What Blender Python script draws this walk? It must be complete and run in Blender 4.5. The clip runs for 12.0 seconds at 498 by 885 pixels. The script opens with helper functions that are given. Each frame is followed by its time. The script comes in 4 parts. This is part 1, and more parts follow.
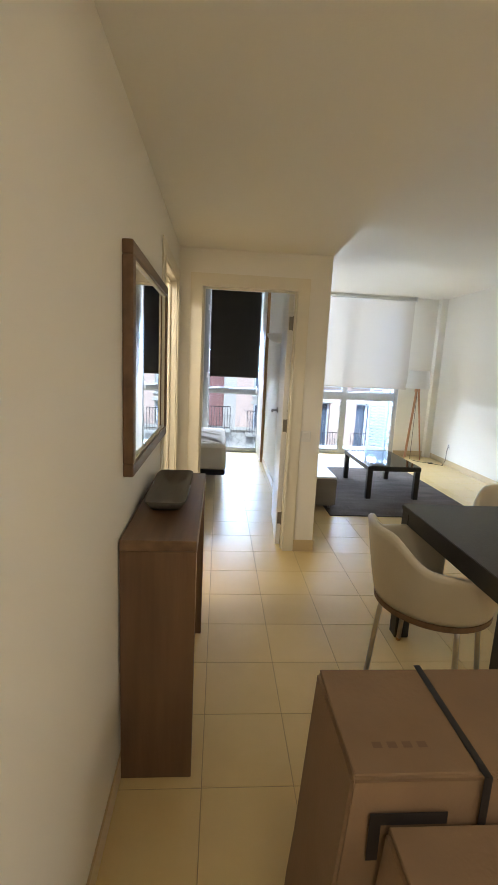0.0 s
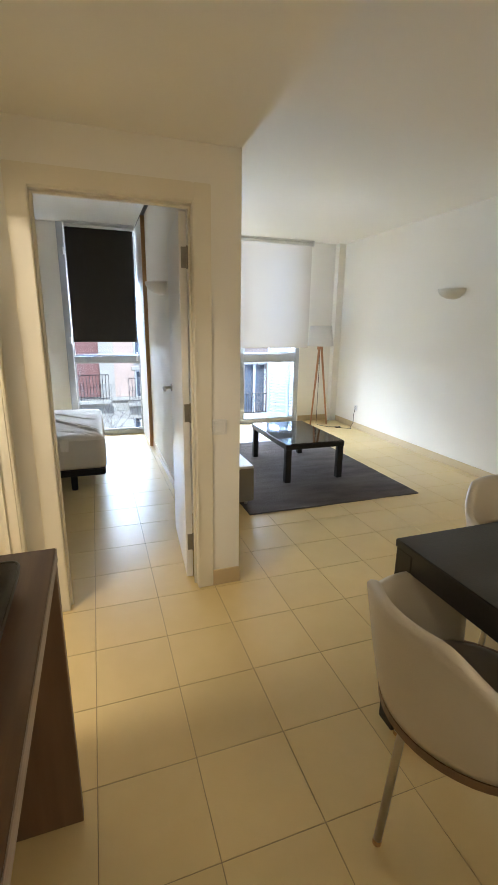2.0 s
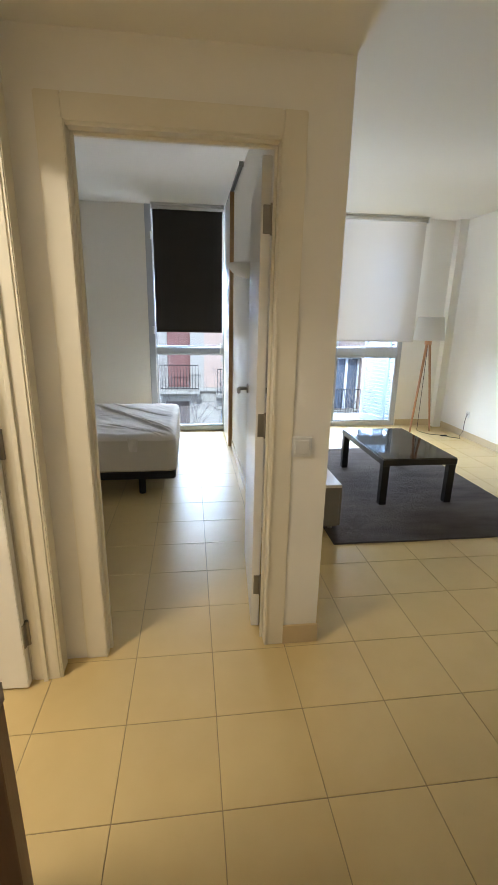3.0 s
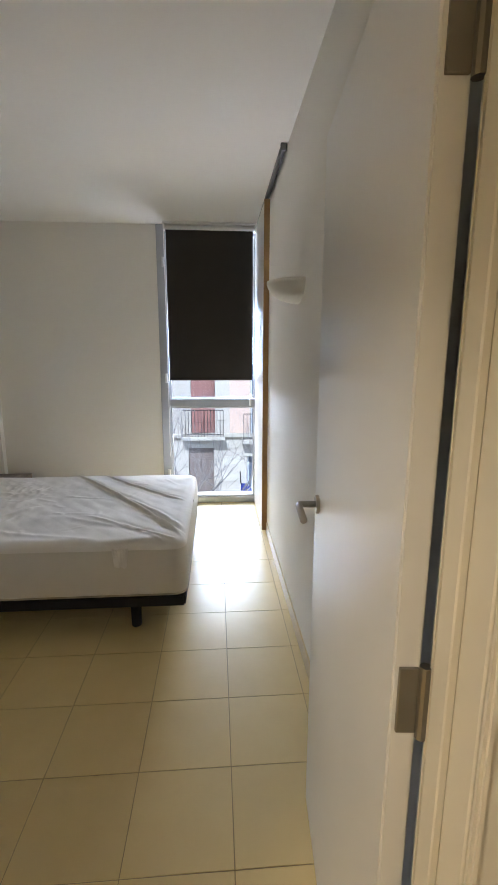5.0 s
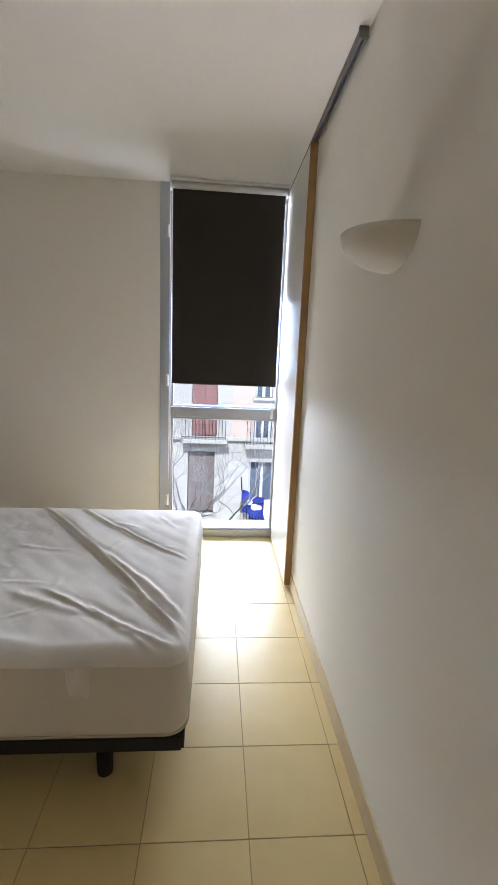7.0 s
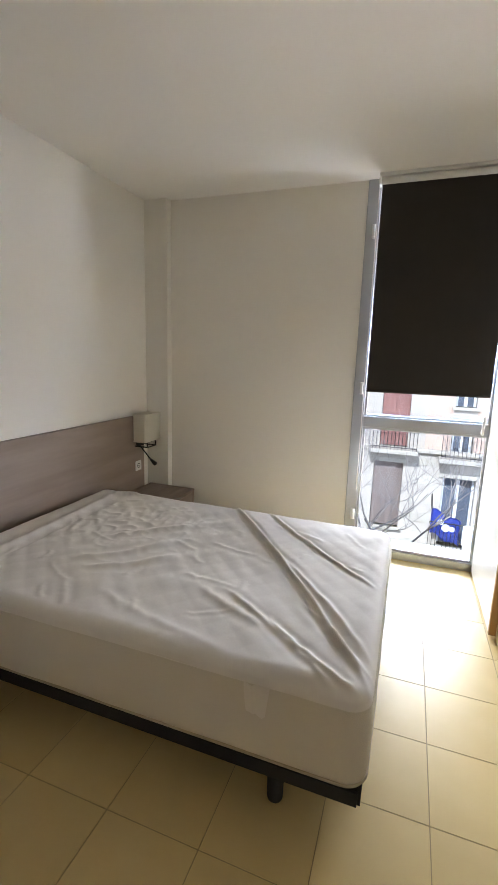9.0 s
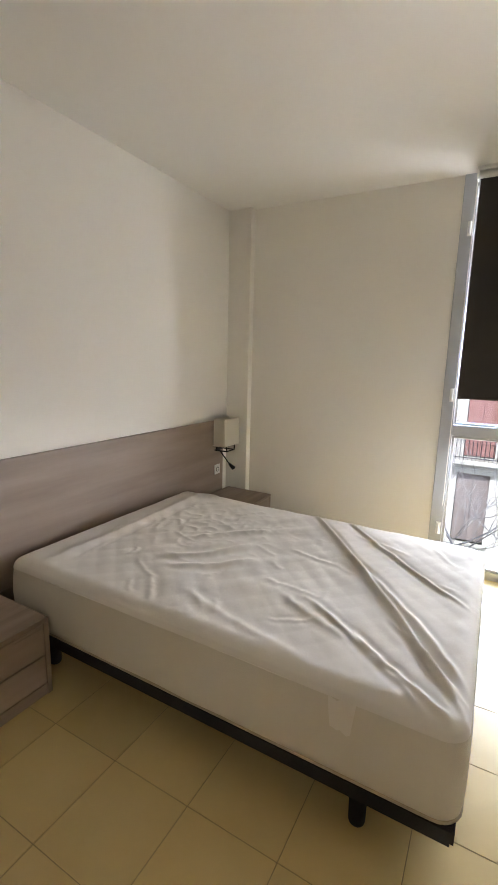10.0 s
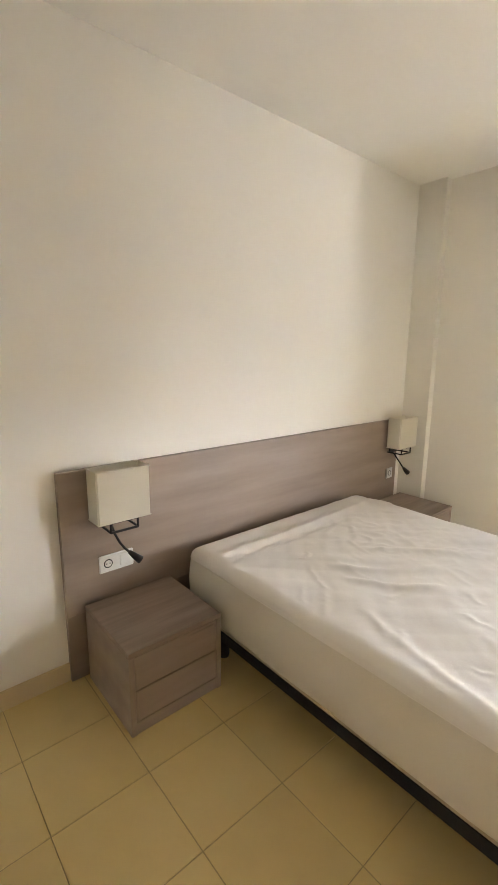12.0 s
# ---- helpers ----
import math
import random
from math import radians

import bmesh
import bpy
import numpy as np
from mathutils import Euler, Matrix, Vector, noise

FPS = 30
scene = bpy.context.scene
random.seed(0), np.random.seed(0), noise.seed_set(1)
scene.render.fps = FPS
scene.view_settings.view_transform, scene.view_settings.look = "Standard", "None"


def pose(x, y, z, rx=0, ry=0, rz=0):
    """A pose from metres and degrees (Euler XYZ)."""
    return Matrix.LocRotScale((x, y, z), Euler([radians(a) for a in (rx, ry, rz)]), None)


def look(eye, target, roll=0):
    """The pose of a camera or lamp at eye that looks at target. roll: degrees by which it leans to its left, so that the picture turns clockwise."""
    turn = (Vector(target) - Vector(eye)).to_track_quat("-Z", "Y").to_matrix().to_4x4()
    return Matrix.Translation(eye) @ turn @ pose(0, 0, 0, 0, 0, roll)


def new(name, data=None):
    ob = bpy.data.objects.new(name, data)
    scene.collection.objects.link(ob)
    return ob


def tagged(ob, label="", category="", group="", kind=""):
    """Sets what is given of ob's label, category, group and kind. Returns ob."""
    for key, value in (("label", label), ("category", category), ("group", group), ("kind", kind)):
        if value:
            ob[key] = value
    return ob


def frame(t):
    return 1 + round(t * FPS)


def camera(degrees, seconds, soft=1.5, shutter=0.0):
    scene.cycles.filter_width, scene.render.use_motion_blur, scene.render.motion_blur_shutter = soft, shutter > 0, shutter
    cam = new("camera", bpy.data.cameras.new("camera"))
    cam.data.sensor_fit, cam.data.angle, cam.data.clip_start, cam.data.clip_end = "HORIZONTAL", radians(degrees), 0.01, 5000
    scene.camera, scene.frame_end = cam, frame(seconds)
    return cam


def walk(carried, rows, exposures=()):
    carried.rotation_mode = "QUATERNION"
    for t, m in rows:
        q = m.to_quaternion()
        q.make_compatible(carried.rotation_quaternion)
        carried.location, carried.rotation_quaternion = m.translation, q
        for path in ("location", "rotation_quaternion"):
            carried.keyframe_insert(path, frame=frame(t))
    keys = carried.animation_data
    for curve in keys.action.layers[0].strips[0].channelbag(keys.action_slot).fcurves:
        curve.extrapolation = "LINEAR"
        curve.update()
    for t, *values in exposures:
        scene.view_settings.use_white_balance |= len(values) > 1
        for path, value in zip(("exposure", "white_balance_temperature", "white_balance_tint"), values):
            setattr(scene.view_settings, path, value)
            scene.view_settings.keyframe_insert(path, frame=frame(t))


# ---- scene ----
cam = camera(59.0, 12.0)
PATH = [
    (0, (0.68, 0.508, 1.505), (0.824, 2.471, 1.149), 2.7),
    (0.5, (0.67, 0.782, 1.488), (0.907, 2.728, 1.094), 2.9),
    (1, (0.694, 1.005, 1.498), (1.122, 2.908, 1.059), 3.5),
    (1.5, (0.723, 1.316, 1.501), (1.304, 3.171, 1.028), 2.0),
    (2, (0.758, 1.631, 1.49), (1.393, 3.457, 0.978), 0.8),
    (2.5, (0.81, 1.898, 1.478), (1.366, 3.727, 0.89), 1.7),
    (3, (0.925, 2.193, 1.468), (1.181, 4.099, 0.916), 1.2),
    (3.5, (0.984, 2.506, 1.465), (1.075, 4.448, 0.996), 0.6),
    (3.7, (0.99, 2.647, 1.468), (1.11, 4.598, 1.046), -0.0),
    (5.5, (0.953, 3.748, 1.479), (1.111, 5.706, 1.102), 0.5),
    (6, (0.94, 3.981, 1.463), (1.123, 5.936, 1.079), 1.2),
    (6.3, (0.92, 4.142, 1.456), (1.109, 6.098, 1.08), 1.5),
    (6.5, (0.923, 4.234, 1.476), (1.096, 6.19, 1.096), 1.7),
    (6.7, (0.894, 4.32, 1.477), (1.077, 6.276, 1.098), 2.2),
    (8.3, (0.824, 4.558, 1.48), (0.448, 6.484, 1.092), 2.3),
    (8.5, (0.837, 4.564, 1.481), (0.359, 6.467, 1.092), 1.8),
    (9, (0.807, 4.55, 1.484), (0.144, 6.397, 1.101), 1.7),
    (9.3, (0.777, 4.553, 1.475), (0.03, 6.369, 1.098), 1.9),
    (9.5, (0.782, 4.548, 1.482), (-0.041, 6.332, 1.108), 1.4),
    (10, (0.751, 4.538, 1.476), (-0.208, 6.255, 1.113), 1.4),
    (10.5, (0.727, 4.526, 1.486), (-0.351, 6.17, 1.121), 1.2),
    (11, (0.694, 4.519, 1.472), (-0.498, 6.083, 1.108), 1.0),
    (11.5, (0.647, 4.548, 1.467), (-0.683, 5.992, 1.09), 0.7),
    (12, (0.545, 4.605, 1.466), (-0.943, 5.881, 1.072), 0.4),
]
EXPOSURE = [(0.0, 0.9, 6300, 14), (2.0, 0.95, 6400, 14), (3.7, 0.65, 6350, 14), (5.5, 0.98, 6650, 18), (8.5, 0.98, 6950, 19), (9.5, 1.25, 7200, 19), (10.5, 1.45, 7450, 19), (12.0, 1.92, 7700, 19)]
walk(cam, [(t, look(eye, target, roll)) for t, eye, target, roll in PATH],
     exposures=EXPOSURE)


# ---------- daylight, lamps, exposure ----------
world = bpy.data.worlds.new("world")
scene.world = world
world.use_nodes = True
wn = world.node_tree
sky = wn.nodes.new("ShaderNodeTexSky")
sky.sky_type, sky.sun_disc, sky.sun_elevation, sky.sun_rotation = "NISHITA", False, radians(42), radians(190)
wn.links.new(sky.outputs[0], wn.nodes["Background"].inputs[0])
wn.nodes["Background"].inputs[1].default_value = 0.08


def lamp(name, kind, power, color, m, size=None, size_y=None):
    data = bpy.data.lights.new(name, kind)
    data.energy, data.color = power, color
    if kind == "AREA":
        data.shape, data.size, data.size_y = "RECTANGLE", size, size_y or size
    if kind == "SUN":
        data.angle = radians(0.5)
    ob = new(name, data)
    ob.matrix_world = m
    return ob


SKY_BLUE = (0.68, 0.83, 1.0)
WARM = (1.0, 0.92, 0.75)
lamp("sun", "SUN", 4.4, (1.0, 0.97, 0.91), look((-2, -10, 9), (0, 0, 0)))
lamp("sky_light", "AREA", 1270, SKY_BLUE, look((5.5, 10.2, 1.70), (5.5, 7.0, 1.68)), 12.4, 0.95)
# Area lamp hidden below the sills, added to throw light up on the ceilings.
lamp("pavement_bounce_fill", "AREA", 540, (0.92, 0.95, 1.0), look((2.4, 9.6, -1.35), (2.4, 7.9, 0.60)), 10.0, 1.3)
# Unseen area lamp east of the windows, added to brighten the bedroom's west wall.
lamp("west_wall_fill", "AREA", 2300, (0.86, 0.92, 1.0), look((12.5, 12.2, 1.0), (0.9, 7.6, 1.0)), 15.0, 3.4)
lamp("side_room_lamp", "AREA", 15, WARM, look((-0.35, 2.95, 2.40), (-0.3, 2.95, 0)), 0.3)
# Unseen warm fill at the hall's back end, added to lift its walls.
lamp("hall_fill", "AREA", 4.8, WARM, look((0.95, -0.5, 2.26), (0.95, -0.5, 0)), 0.4)
# Overhead fill added out of view to brighten the dining end; no fixture.
lamp("dining_fill", "AREA", 15, WARM, look((3.2, -0.3, 2.53), (3.2, -0.3, 0)), 0.9, 0.4)


# ---------- materials ----------
def mat(name, c1, c2=None, rough=0.5, scale=4.0, detail=6.0, stretch=(1, 1, 1), bump=0.0, bump_scale=60.0, metal=0.0,
        spec=0.5, rand=0.0, coat=0.0, coat_rough=0.1, lo=0.35, hi=0.65, rough_var=0.0):
    """Two tones mixed by noise at one scale, broken up by a second, with fine relief."""
    m = bpy.data.materials.new(name)
    m.use_nodes = True
    n, l = m.node_tree.nodes, m.node_tree.links
    b = n["Principled BSDF"]
    b.inputs["Roughness"].default_value, b.inputs["Metallic"].default_value = rough, metal
    b.inputs["Specular IOR Level"].default_value = spec
    b.inputs["Coat Weight"].default_value, b.inputs["Coat Roughness"].default_value = coat, coat_rough
    tc, mp = n.new("ShaderNodeTexCoord"), n.new("ShaderNodeMapping")
    mp.inputs["Scale"].default_value = stretch
    l.new(tc.outputs["Object"], mp.inputs["Vector"])
    vec = mp.outputs["Vector"]
    if rand:
        oi, add = n.new("ShaderNodeObjectInfo"), n.new("ShaderNodeVectorMath")
        add.operation = "MULTIPLY_ADD"
        comb = n.new("ShaderNodeCombineXYZ")
        for k in range(3):
            l.new(oi.outputs["Random"], comb.inputs[k])
        add.inputs[1].default_value = (37, 53, 71)
        l.new(comb.outputs[0], add.inputs[0])
        l.new(vec, add.inputs[2])
        vec = add.outputs[0]
    no = n.new("ShaderNodeTexNoise")
    no.inputs["Scale"].default_value, no.inputs["Detail"].default_value = scale, detail
    l.new(vec, no.inputs["Vector"])
    no2 = n.new("ShaderNodeTexNoise")
    no2.inputs["Scale"].default_value, no2.inputs["Detail"].default_value = scale * 0.21, 3
    l.new(vec, no2.inputs["Vector"])
    avg = n.new("ShaderNodeMix")
    avg.inputs[0].default_value = 0.45
    l.new(no.outputs[0], avg.inputs[2])
    l.new(no2.outputs[0], avg.inputs[3])
    ramp = n.new("ShaderNodeValToRGB")
    c2 = c2 or tuple(v * 0.86 for v in c1)
    ramp.color_ramp.elements[0].position, ramp.color_ramp.elements[1].position = lo, hi
    ramp.color_ramp.elements[0].color, ramp.color_ramp.elements[1].color = (*c2, 1), (*c1, 1)
    l.new(avg.outputs[0], ramp.inputs[0])
    col = ramp.outputs[0]
    if rand:
        hsv, rmap = n.new("ShaderNodeHueSaturation"), n.new("ShaderNodeMapRange")
        rmap.inputs[3].default_value, rmap.inputs[4].default_value = 1 - rand, 1 + rand
        l.new(oi.outputs["Random"], rmap.inputs[0])
        l.new(rmap.outputs[0], hsv.inputs["Value"])
        l.new(col, hsv.inputs["Color"])
        col = hsv.outputs[0]
    l.new(col, b.inputs["Base Color"])
    if rough_var:
        rm = n.new("ShaderNodeMapRange")
        rm.inputs[1].default_value, rm.inputs[2].default_value = 0.3, 0.7
        rm.inputs[3].default_value, rm.inputs[4].default_value = rough - rough_var, rough + rough_var
        l.new(no2.outputs[0], rm.inputs[0])
        l.new(rm.outputs[0], b.inputs["Roughness"])
    if bump:
        nb, bp = n.new("ShaderNodeTexNoise"), n.new("ShaderNodeBump")
        nb.inputs["Scale"].default_value, nb.inputs["Detail"].default_value = bump_scale, 4
        l.new(vec, nb.inputs["Vector"])
        bp.inputs["Strength"].default_value, bp.inputs["Distance"].default_value = bump, 0.01
        l.new(nb.outputs[0], bp.inputs["Height"])
        l.new(bp.outputs[0], b.inputs["Normal"])
    return m


WALL = mat("wall_paint", (0.86, 0.825, 0.745), (0.835, 0.80, 0.72), 0.62, 1.3, bump=0.03, bump_scale=140)
CEIL = mat("ceiling_paint", (0.87, 0.845, 0.785), (0.85, 0.825, 0.765), 0.8, 1.1, bump=0.06, bump_scale=120)
TILE = mat("floor_tile", (0.70, 0.53, 0.25), (0.67, 0.50, 0.23), 0.34, 9.0, 3, spec=0.36, rand=0.025)
GROUT = mat("grout", (0.41, 0.30, 0.155), (0.33, 0.235, 0.12), 0.9, 20)
SKIRT = mat("skirting_tile", (0.62, 0.49, 0.30), (0.57, 0.44, 0.26), 0.3, 6)
LACQ = mat("cream_lacquer", (0.78, 0.72, 0.58), (0.765, 0.705, 0.565), 0.38, 2.0)
LEAF = mat("white_lacquer", (0.80, 0.78, 0.73), (0.77, 0.75, 0.70), 0.30, 2.0, bump=0.02, bump_scale=25)
OAK = mat("grey_oak", (0.40, 0.31, 0.245), (0.255, 0.19, 0.148), 0.5, 2.0, 7, (4, 0.65, 5.5), 0.08, 12, lo=0.33, hi=0.67)
OAKX = mat("grey_oak_top", (0.36, 0.28, 0.22), (0.235, 0.176, 0.137), 0.5, 2.2, 9, (13, 1.0, 13), 0.10, 12, lo=0.36, hi=0.64)
WALNUT = mat("walnut_veneer", (0.19, 0.106, 0.050), (0.105, 0.056, 0.028), 0.40, 2.0, 8, (12, 1.0, 12), 0.06, 12)
WALNUTV = mat("walnut_veneer_upright", (0.170, 0.094, 0.048), (0.105, 0.056, 0.028), 0.42, 2.0, 8, (12, 12, 1.0), 0.06, 12)
TIMBER = mat("pine_edge", (0.48, 0.29, 0.11), (0.36, 0.20, 0.07), 0.5, 2.0, 6, (10, 10, 0.8), 0.05, 14)
BEECH = mat("beech", (0.52, 0.27, 0.14), (0.42, 0.20, 0.10), 0.45, 3.0, 6, (9, 9, 1.0), 0.04, 14)
BLACKWOOD = mat("black_ash", (0.020, 0.018, 0.017), (0.012, 0.011, 0.010), 0.38, 4.0, 7, (2, 14, 14), 0.08, 18)
BLACKMAT = mat("black_fabric", (0.012, 0.011, 0.012), None, 0.85, 30, bump=0.2, bump_scale=400)
GLASSTOP = mat("black_glass", (0.008, 0.008, 0.009), None, 0.06, 3)
RUG = mat("charcoal_rug", (0.20, 0.172, 0.158), (0.115, 0.098, 0.092), 0.95, 2.4, 8, (1.2, 4, 1), 0.9, 260, spec=0.1)
LEATHER = mat("cream_leather", (0.62, 0.55, 0.43), (0.57, 0.50, 0.38), 0.42, 3.0, bump=0.10, bump_scale=180)
LEATHER_SEAT = mat("taupe_leather", (0.30, 0.255, 0.20), (0.26, 0.22, 0.17), 0.45, 3.0, bump=0.10, bump_scale=180)
STEEL = mat("brushed_steel", (0.60, 0.57, 0.52), (0.50, 0.47, 0.43), 0.32, 8, metal=1.0)
ALU = mat("anodised_aluminium", (0.50, 0.52, 0.54), (0.45, 0.47, 0.49), 0.38, 4, metal=0.6, spec=0.5)
TRACK = mat("grey_track", (0.17, 0.165, 0.16), None, 0.45, 8, metal=0.5)
IRON = mat("black_iron", (0.022, 0.018, 0.016), None, 0.5, 12, metal=0.3)
BLACKOUT = mat("blackout_cloth", (0.046, 0.039, 0.033), (0.041, 0.035, 0.030), 0.9, 9, bump=0.12, bump_scale=600, spec=0.2)
CARD = mat("cardboard", (0.255, 0.165, 0.095), (0.21, 0.134, 0.076), 0.8, 5.0, 5, (1, 1, 1), 0.10, 90, spec=0.2)
PRINT = mat("faint_print", (0.17, 0.10, 0.055), None, 0.8, 9)
HINGE = mat("dull_steel", (0.30, 0.28, 0.24), (0.24, 0.22, 0.19), 0.4, 8, metal=0.8)
STRAP = mat("black_strap", (0.02, 0.018, 0.018), None, 0.35, 8)
PLASTIC = mat("white_plastic", (0.82, 0.81, 0.77), None, 0.35, 3)
DARKHOLE = mat("socket_dark", (0.05, 0.05, 0.05), None, 0.6, 5)
PLASTER = mat("white_plaster", (0.80, 0.77, 0.70), (0.77, 0.74, 0.67), 0.7, 3, bump=0.05, bump_scale=90)
TRAYM = mat("dark_wooden_tray", (0.095, 0.080, 0.058), (0.060, 0.050, 0.036), 0.45, 4.0, 7, (9, 1, 9), 0.15, 14)
SHEET = mat("white_mattress_cover", (0.81, 0.765, 0.71), (0.76, 0.715, 0.665), 0.85, 5.0, bump=0.05, bump_scale=26, spec=0.25)
BORDER = mat("mattress_border", (0.72, 0.67, 0.59), (0.68, 0.63, 0.55), 0.85, 5.0, bump=0.2, bump_scale=300, spec=0.25)
PIPING = mat("mattress_piping", (0.50, 0.42, 0.31), None, 0.8, 9, bump=0.2, bump_scale=300)
GREYCAB = mat("taupe_laminate", (0.20, 0.175, 0.145), (0.17, 0.15, 0.125), 0.45, 3, 6, (1, 8, 8))
WHITECAB = mat("white_laminate", (0.74, 0.71, 0.65), None, 0.3, 3)
STONE = mat("ashlar_stone", (0.52, 0.47, 0.38), (0.42, 0.37, 0.29), 0.85, 1.4, bump=0.25, bump_scale=20, rand=0.06)
RENDERW = mat("ochre_render", (0.50, 0.44, 0.36), (0.42, 0.36, 0.29), 0.9, 0.8, bump=0.2, bump_scale=12)
PINKR = mat("pink_render", (0.60, 0.42, 0.32), (0.52, 0.36, 0.27), 0.9, 0.8, bump=0.2, bump_scale=12)
REDWOOD = mat("red_brown_shutter", (0.33, 0.15, 0.12), (0.27, 0.12, 0.095), 0.6, 3, stretch=(8, 8, 1))
BROWNWOOD = mat("brown_shutter", (0.24, 0.18, 0.15), (0.19, 0.14, 0.115), 0.6, 3, stretch=(8, 8, 1))
WHITESHUT = mat("white_shutter", (0.75, 0.76, 0.76), None, 0.5, 3)
DARKGLASS = mat("dark_pane", (0.11, 0.13, 0.16), None, 0.08, 2)
BARK = mat("bark", (0.30, 0.26, 0.23), (0.20, 0.17, 0.15), 0.9, 9, bump=0.5, bump_scale=40)
FLAGB = mat("blue_flag", (0.05, 0.09, 0.50), (0.04, 0.08, 0.43), 0.7, 6)
FLAGW = mat("white_flag_mark", (0.8, 0.8, 0.8), None, 0.7, 6)
ASPHALT = mat("asphalt", (0.06, 0.06, 0.06), (0.045, 0.045, 0.045), 0.9, 2, bump=0.4, bump_scale=80)
PAVE = mat("pavement", (0.32, 0.31, 0.29), (0.26, 0.25, 0.24), 0.85, 2, bump=0.2, bump_scale=40)


def shader(name, build):
    m = bpy.data.materials.new(name)
    m.use_nodes = True
    build(m.node_tree.nodes, m.node_tree.links, m.node_tree.nodes["Principled BSDF"], m.node_tree.nodes["Material Output"])
    return m


def _mirror(n, l, b, o):
    b.inputs["Base Color"].default_value, b.inputs["Metallic"].default_value, b.inputs["Roughness"].default_value = (0.86, 0.88, 0.87, 1), 1, 0.01


def _glass(n, l, b, o):
    t, g, mx, fr = n.new("ShaderNodeBsdfTransparent"), n.new("ShaderNodeBsdfGlossy"), n.new("ShaderNodeMixShader"), n.new("ShaderNodeFresnel")
    # The blue tint puts the street's bluish haze into the pane colour.
    t.inputs[0].default_value = (0.74, 0.85, 0.98, 1)
    g.inputs["Roughness"].default_value = 0.01
    fr.inputs[0].default_value = 1.3
    l.new(fr.outputs[0], mx.inputs[0]), l.new(t.outputs[0], mx.inputs[1]), l.new(g.outputs[0], mx.inputs[2]), l.new(mx.outputs[0], o.inputs[0])


def cloth(color, through_part, open_part):
    def build(n, l, b, o):
        tr, tp, m1, m2 = n.new("ShaderNodeBsdfTranslucent"), n.new("ShaderNodeBsdfTransparent"), n.new("ShaderNodeMixShader"), n.new("ShaderNodeMixShader")
        tc, no, mixc = n.new("ShaderNodeTexCoord"), n.new("ShaderNodeTexNoise"), n.new("ShaderNodeMix")
        no.inputs["Scale"].default_value = 220
        l.new(tc.outputs["Object"], no.inputs["Vector"])
        mixc.data_type = "RGBA"
        mixc.inputs[6].default_value, mixc.inputs[7].default_value = (*[c * 0.93 for c in color], 1), (*color, 1)
        l.new(no.outputs[0], mixc.inputs[0])
        l.new(mixc.outputs[2], b.inputs["Base Color"]), l.new(mixc.outputs[2], tr.inputs[0])
        b.inputs["Roughness"].default_value = 0.9
        m1.inputs[0].default_value, m2.inputs[0].default_value = through_part, open_part
        l.new(b.outputs[0], m1.inputs[1]), l.new(tr.outputs[0], m1.inputs[2])
        l.new(m1.outputs[0], m2.inputs[1]), l.new(tp.outputs[0], m2.inputs[2]), l.new(m2.outputs[0], o.inputs[0])
    return build


MIRROR, GLASS = shader("mirror_silver", _mirror), shader("window_glass", _glass)
SCREEN = shader("screen_blind_cloth", cloth((0.74, 0.68, 0.60), 0.06, 0.03))
SHADE = shader("cream_lampshade", cloth((0.88, 0.83, 0.71), 0.36, 0.0))
SHADEW = shader("white_lampshade", cloth((0.89, 0.87, 0.83), 0.4, 0.0))


# ---------- mesh helpers ----------
def finish(name, bm, material, smooth=False):
    me = bpy.data.meshes.new(name)
    bmesh.ops.recalc_face_normals(bm, faces=bm.faces)
    bm.to_mesh(me)
    bm.free()
    me.materials.append(material)
    if smooth:
        me.polygons.foreach_set("use_smooth", [True] * len(me.polygons))
    return me


def part(name, bm, material, parent=None, label="", smooth=False):
    ob = new(name, finish(name, bm, material, smooth))
    ob.parent = parent
    return tagged(ob, label)


def thing(name, m, label, category, group="", kind=""):
    ob = new(name)
    ob.empty_display_size = 0.1
    ob.matrix_world = m
    return tagged(ob, label, category, group, kind)


def box(x0, x1, y0, y1, z0, z1, bevel=0.0, bm=None, segs=1):
    """A box between the given bounds, with rounded edges, added to bm."""
    own = bmesh.new()
    bmesh.ops.create_cube(own, size=1)
    for v in own.verts:
        v.co = Vector((x0 + (v.co.x + 0.5) * (x1 - x0), y0 + (v.co.y + 0.5) * (y1 - y0), z0 + (v.co.z + 0.5) * (z1 - z0)))
    if bevel:
        bmesh.ops.bevel(own, geom=own.edges[:], offset=bevel, segments=segs, affect="EDGES")
    return own if bm is None else merge(bm, own)


def merge(bm, own, m=None):
    me = bpy.data.meshes.new("tmp")
    own.to_mesh(me)
    own.free()
    if m is not None:
        me.transform(m)
    bm.from_mesh(me)
    bpy.data.meshes.remove(me)
    return bm


